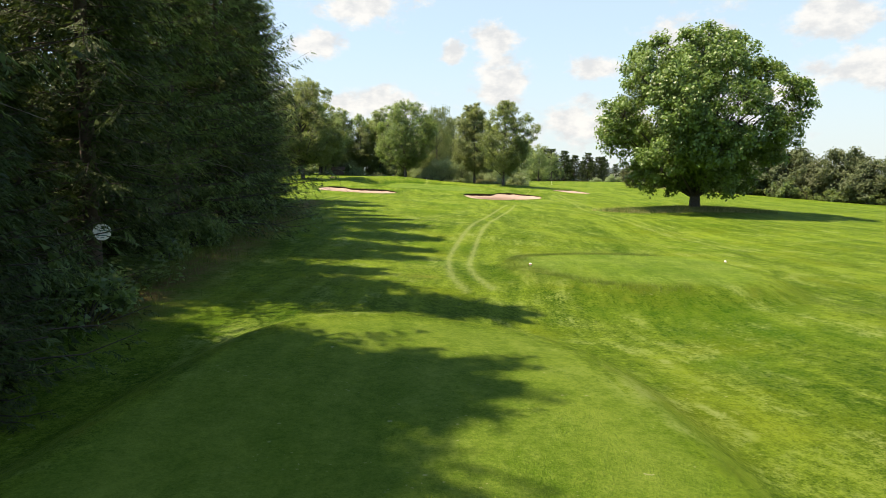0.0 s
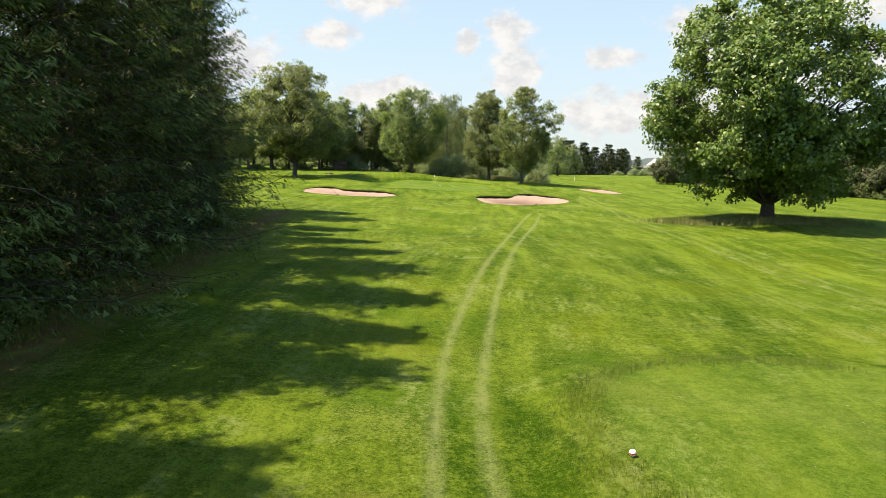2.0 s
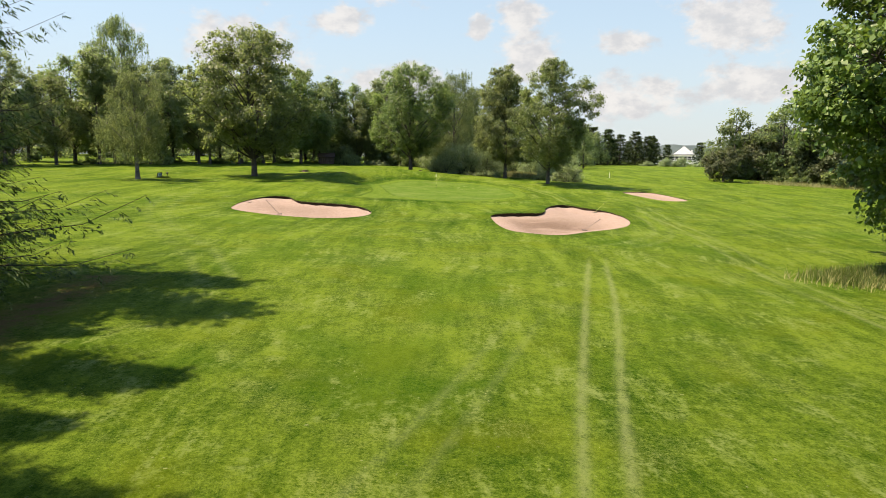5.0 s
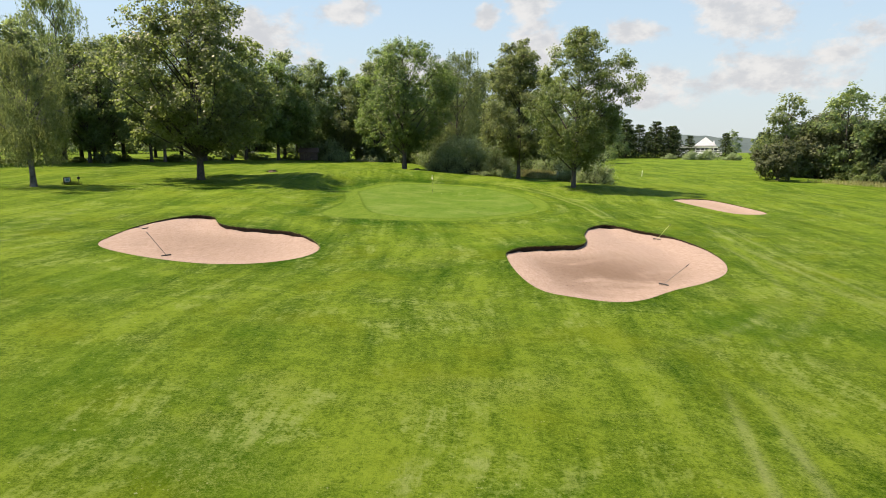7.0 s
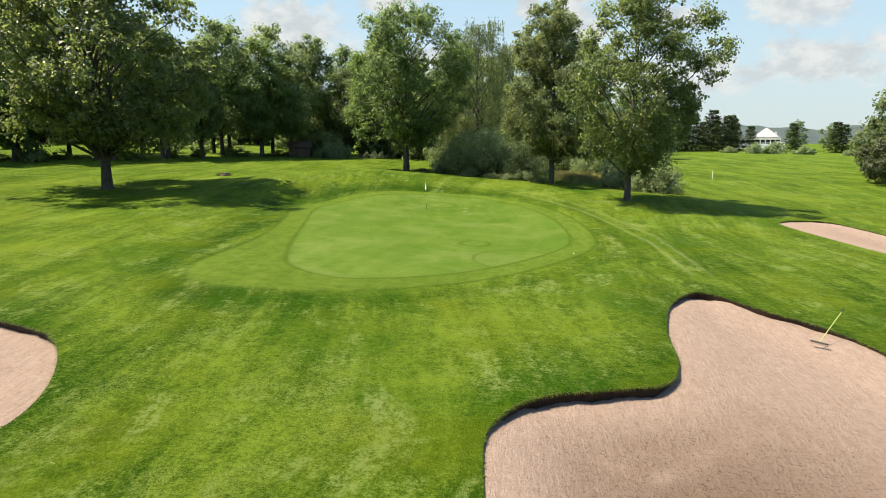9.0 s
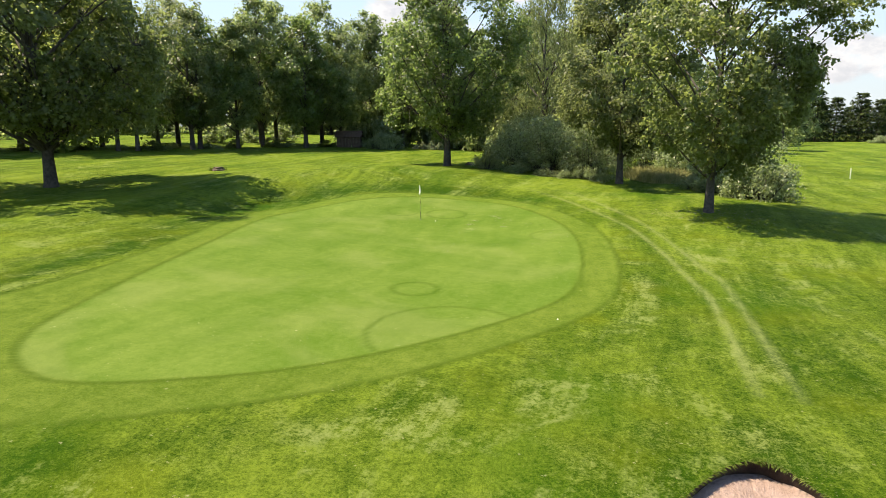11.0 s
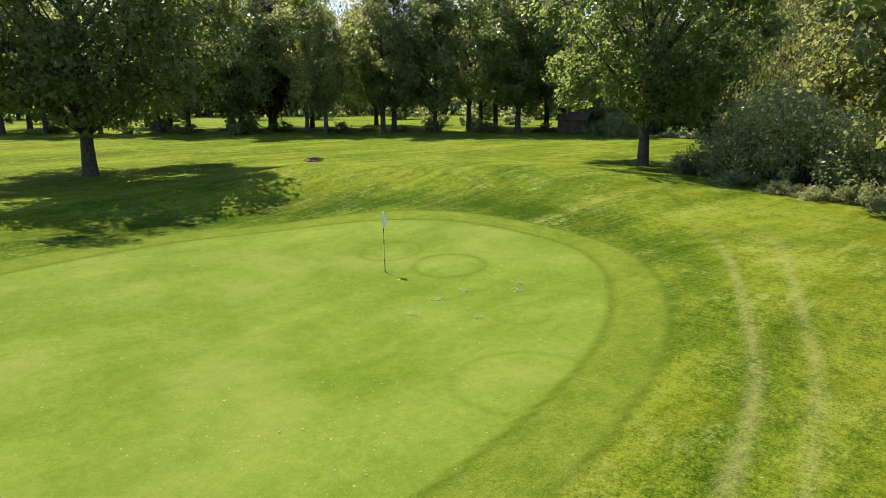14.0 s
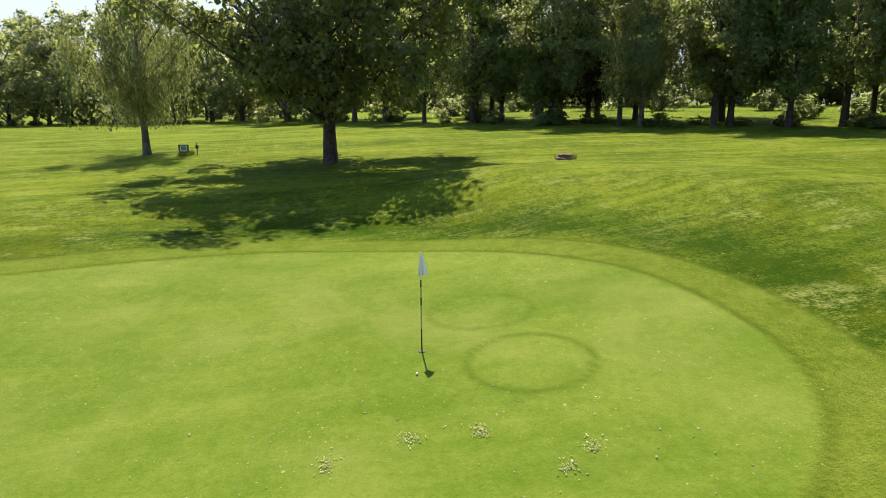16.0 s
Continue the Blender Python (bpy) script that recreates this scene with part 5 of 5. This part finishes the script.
def rake(at, turn, tilt, label, handle_mat):
    """A bunker rake: head with tines and a long handle, propped at the tilt."""
    r = thing("bunker_rake", at, label, "rake", "bunker rakes", turn=turn)
    bm = bmesh.new()
    box(bm, (0, 0, 0.045), (0.56, 0.07, 0.05), 0.012)
    part("head", bm, BLACK, r)
    for k in range(9):
        bm = rod(bmesh.new(), (-0.25 + 0.0625 * k, 0, 0.025), (-0.25 + 0.0625 * k, 0.02, -0.05), 0.009, 0.004, 6)
        part("tine", bm, BLACK, r)
    c, sn = math.cos(radians(tilt)), math.sin(radians(tilt))
    part("handle", rod(bmesh.new(), (0, 0, 0.05), (0, 1.75 * c, 0.05 + 1.75 * sn), 0.016, 0.014), handle_mat, r)
    part("grip", rod(bmesh.new(), (0, 1.56 * c, 0.05 + 1.56 * sn), (0, 1.77 * c, 0.05 + 1.77 * sn), 0.021), BLACK if handle_mat != WHITE else WHITE, r)
    return r


rake(on_land(13.0, 103.7, -0.14), radians(-48), 30, "bunker rake with a pale handle leaning over the lip", PALE)
rake(on_land(9.7, 90.55, -0.13), radians(-58), 26, "bunker rake with a dark handle resting in the sand", DRY_TWIG)
rake(on_land(-14.2, 91.5, -0.1), radians(62), 36, "thin bunker rake propped near the sand's edge", BLACK)
rake(on_land(-19.0, 98.5, -0.08), radians(80), 2, "bunker rake lying flat beside the sand's edge", BLACK)


def tee_marker(at, label):
    t = thing("tee_marker", at, label, "tee marker", "tee markers")
    bm = bmesh.new()
    bmesh.ops.create_icosphere(bm, subdivisions=2, radius=0.06, matrix=Matrix.Translation((0, 0, 0.06)))
    part("ball", bm, BALL, t)
    part("peg", rod(bmesh.new(), (0, 0, 0.02), (0, 0, -0.12), 0.012), BLACK, t)
    bm = bmesh.new()
    rod(bm, (0, 0, 0.05), (0, 0, 0.07), 0.063, None, 20)
    part("band", bm, RED, t)
    return t


RED = plain("red_paint", (0.30, 0.04, 0.03), (0.42, 0.06, 0.04), 8.0, 0.5)
tee_marker(on_land(3.4, 25.05), "white and red tee marker on the mown tee")
tee_marker(on_land(12.7, 28.4), "white and red tee marker on the mown tee")


def golf_ball(x, y):
    b = new("golf_ball", bpy.data.meshes.new("golf_ball"))
    bm = bmesh.new()
    bmesh.ops.create_icosphere(bm, subdivisions=2, radius=0.024)
    bm.to_mesh(b.data)
    bm.free()
    b.data.materials.append(BALL)
    b.location = on_land(x, y, 0.03)
    return tagged(b, "white golf ball lying on the short turf", "golf ball", "golf balls")


golf_ball(6.2, 115.8)
golf_ball(-3.0, 132.25)


def tee_sign(at, turn):
    s = thing("tee_sign", at, "small framed hole sign on two posts in a tuft of grass", "sign", turn=turn)
    for x in (-0.30, 0.30):
        part("post", box(bmesh.new(), (x, 0, 0.25), (0.06, 0.06, 0.9), 0.01), BLACK, s)
    fr = bmesh.new()
    for c, z in (((0, 0, 0.66), (0.74, 0.07, 0.06)), ((0, 0, 0.18), (0.74, 0.07, 0.06)), ((-0.34, 0, 0.42), (0.06, 0.068, 0.46)), ((0.34, 0, 0.42), (0.06, 0.068, 0.46))):
        box(fr, c, z, 0.008)
    part("frame", fr, BLACK, s)
    pn = part("panel", box(bmesh.new(), (0, 0, 0.42), (0.62, 0.03, 0.42)), WHITE, s)
    part("map", box(bmesh.new(), (0.02, -0.02, 0.45), (0.40, 0.006, 0.28)), SIGN_BLUE, pn, "green and blue map of the hole")
    part("line", box(bmesh.new(), (0, -0.02, 0.255), (0.5, 0.006, 0.035)), BLACK, pn)
    return s


tee_sign(on_land(-37.9, 119.7), radians(72))


def tree_sign(at, turn):
    """A round plate nailed to a trunk, with rows of writing too small to read."""
    p = thing("round_sign", at, "round white sign plate with small writing on a spruce trunk", "sign", turn=turn)
    bm = bmesh.new()
    bmesh.ops.create_cone(bm, cap_ends=True, segments=32, radius1=0.25, radius2=0.25, depth=0.02, matrix=Matrix.Rotation(radians(90), 4, "X"))
    plate = part("plate", bm, WHITE, p)
    for z, wd in ((0.13, 0.05), (0.04, 0.24), (-0.03, 0.30), (-0.10, 0.26), (-0.17, 0.10)):
        part("writing_bar", box(bmesh.new(), (0, -0.014, z), (wd, 0.006, 0.032)), SIGN_BLUE, plate, "grey-green bar of writing")
    part("bracket", box(bmesh.new(), (0, 0.12, 0), (0.05, 0.24, 0.05), 0.004), BARK, p, "wooden block behind the plate")
    return p


tree_sign(on_land(-10.3, 18.75, 1.72), radians(34))


def ball_washer(at):
    b = thing("ball_washer", at, "dark ball washer on a short post beside the sign", "ball washer")
    part("post", rod(bmesh.new(), (0, 0, -0.1), (0, 0, 0.5), 0.03), BLACK, b)
    part("body", box(bmesh.new(), (0, 0, 0.56), (0.22, 0.18, 0.26), 0.04), BLACK, b)
    part("handle", rod(bmesh.new(), (0.0, 0, 0.69), (0.0, 0, 0.86), 0.014), BLACK, b)
    return b


ball_washer(on_land(-37.4, 120.7))


def stump(at, r, h, seed, label):
    rng = np.random.default_rng(seed)
    bm = bmesh.new()
    n = 16
    rings = []
    for k, (z, f) in enumerate(((-0.15, 1.5), (0.08, 1.2), (h * 0.6, 1.0), (h, 0.95))):
        rings.append([bm.verts.new((math.cos(i * 6.283 / n) * r * f * (1 + 0.16 * math.sin(3 * i) * (k < 2) + rng.normal(0, 0.04)), math.sin(i * 6.283 / n) * r * f * (1 + rng.normal(0, 0.05)), z + rng.normal(0, 0.02))) for i in range(n)])
    for a, b in zip(rings, rings[1:]):
        for i in range(n):
            bm.faces.new((a[i], a[(i + 1) % n], b[(i + 1) % n], b[i]))
    bm.faces.new(rings[-1])
    me = bpy.data.meshes.new("tree_stump")
    bm.to_mesh(me)
    bm.free()
    me.materials.append(WOOD)
    ob = new("tree_stump", me)
    ob.location = at
    return tagged(ob, label, "stump", "tree stumps")


stump(on_land(-25.6, 142.7), 0.42, 0.28, 1, "low weathered tree stump in a tuft of grass")
stump(on_land(-8.6, 161.5), 0.38, 0.25, 2, "reddish weathered tree stump beside the bushes")


def distance_post(x, y):
    p = thing("marker_post", on_land(x, y), "slim white distance post on the far fairway", "post")
    part("shaft", rod(bmesh.new(), (0, 0, -0.1), (0, 0, 0.95), 0.035), WHITE, p)
    part("cap", rod(bmesh.new(), (0, 0, 0.95), (0, 0, 1.02), 0.04, 0.01), WHITE, p)
    return p


distance_post(28.0, 167.5)


def hut(at, turn):
    h = thing("shed", at, "dark weathered wooden shed with a low pitched roof under trees", "shed", turn=turn)
    L, W, z1, z2 = 3.2, 2.0, 1.45, 2.15
    for y in (-W / 2, W / 2):
        for k in range(8):
            part("wall_board", box(bmesh.new(), (-L / 2 + 0.2 + 0.4 * k, y, z1 / 2), (0.385, 0.05, z1), 0.006), WOOD, h)
    for x in (-L / 2 + 0.02, L / 2 - 0.02):
        bm = bmesh.new()
        pts = [(x, -W / 2, 0), (x, W / 2, 0), (x, W / 2, z1), (x, 0, z2 - 0.06), (x, -W / 2, z1)]
        f = bm.faces.new([bm.verts.new(p) for p in pts])
        g = bmesh.ops.extrude_face_region(bm, geom=[f])
        bmesh.ops.translate(bm, verts=[v for v in g["geom"] if isinstance(v, bmesh.types.BMVert)], vec=(-0.05 if x > 0 else 0.05, 0, 0))
        part("gable", bm, PLANK, h, "pale boarded gable end")
    for sgn in (-1, 1):
        ang = math.atan2(z2 - z1, W / 2)
        rot = Matrix.Rotation(-sgn * ang, 4, "X")
        part("roof_side", box(bmesh.new(), (0, sgn * (W / 4 + 0.08), (z1 + z2) / 2 + 0.02), (L + 0.5, W / 2 / math.cos(ang) + 0.3, 0.07), 0.01, rot), RUST, h, "rusty brown roof sheet")
    return h


PLANK = plain("pale_planks", (0.085, 0.062, 0.042), (0.14, 0.105, 0.076), 4.0, 0.85, 0, 0.4)
RUST = plain("rusty_roof", (0.045, 0.030, 0.022), (0.10, 0.068, 0.050), 4.0, 0.85, 0, 0.4)
hut(on_land(-30.4, 178.4, 0.0), radians(14))


def clubhouse(at, turn):
    c = thing("clubhouse", at, "white clubhouse with a glazed front, flat roof and pyramid roof", "building", turn=turn)
    part("terrace", box(bmesh.new(), (0, -4.6, 0.75), (21, 3.0, 2.0), 0.05), WHITE, c, "white terrace wall")
    part("wall", box(bmesh.new(), (0, 2, 2.2), (18, 9, 5.0), 0.04), WHITE, c)
    for k in range(9):
        w0 = part("window", box(bmesh.new(), (-8 + 2 * k, -2.53, 3.0), (1.86, 0.08, 1.9), 0.02), WHITE, c)
        part("pane", box(bmesh.new(), (-8 + 2 * k, -2.58, 3.0), (1.66, 0.03, 1.66)), GLASS, w0, "dark glazing")
    part("roof", box(bmesh.new(), (-1.5, 1.6, 4.9), (19, 11.5, 0.5), 0.1), ROOF, c, "pale flat roof")
    bm = bmesh.new()
    bmesh.ops.create_cone(bm, cap_ends=True, segments=4, radius1=6.4, radius2=0.25, depth=3.9, matrix=Matrix.Translation((3.6, 1, 7.08)) @ Matrix.Rotation(radians(45), 4, "Z"))
    part("pyramid_roof", bm, ROOF, c, "pale pyramid roof")
    part("chimney", box(bmesh.new(), (7.6, 2, 6.2), (0.8, 0.8, 2.2), 0.03), WHITE, c)
    for x in (-10, -6, -2, 2, 6, 10):
        part("rail_post", rod(bmesh.new(), (x, -6.0, 1.7), (x, -6.0, 2.7), 0.05), WHITE, c)
    part("rail", rod(bmesh.new(), (-10.3, -6.0, 2.7), (10.3, -6.0, 2.7), 0.05), WHITE, c)
    return c


clubhouse(on_land(108, 380, 0.2), radians(-12))

# ---- distance ----
def ridge():
    a = np.radians(np.linspace(-60, 75, 180))
    rng = np.random.default_rng(3)
    V, F = [], []
    for row, (r, h) in enumerate([(900, -8), (1150, 16), (1400, 33), (1700, 28), (2000, -10)]):
        wob = np.interp(np.arange(180), np.arange(0, 181, 6), rng.normal(0, 3.0, 31)) + rng.normal(0, 1.3, 180)
        z = h + (wob if 0 < row < 4 else 0)
        V.append(np.column_stack([np.sin(a) * r, np.cos(a) * r, np.broadcast_to(z, 180)]))
    k = np.arange(179)
    for row in range(4):
        b = row * 180
        F.append(np.stack([k + b, k + b + 1, k + b + 181, k + b + 180], 1))
    return np.concatenate(V), np.concatenate(F)


V, F = ridge()
HILL = plain("far_forest", (0.030, 0.045, 0.045), (0.060, 0.080, 0.072), 0.03, 0.95, 0, 0.0)
tagged(new("backdrop", raw_mesh("backdrop", V, F, HILL, True)), "low wooded hills on the horizon", "hills", kind="structure")
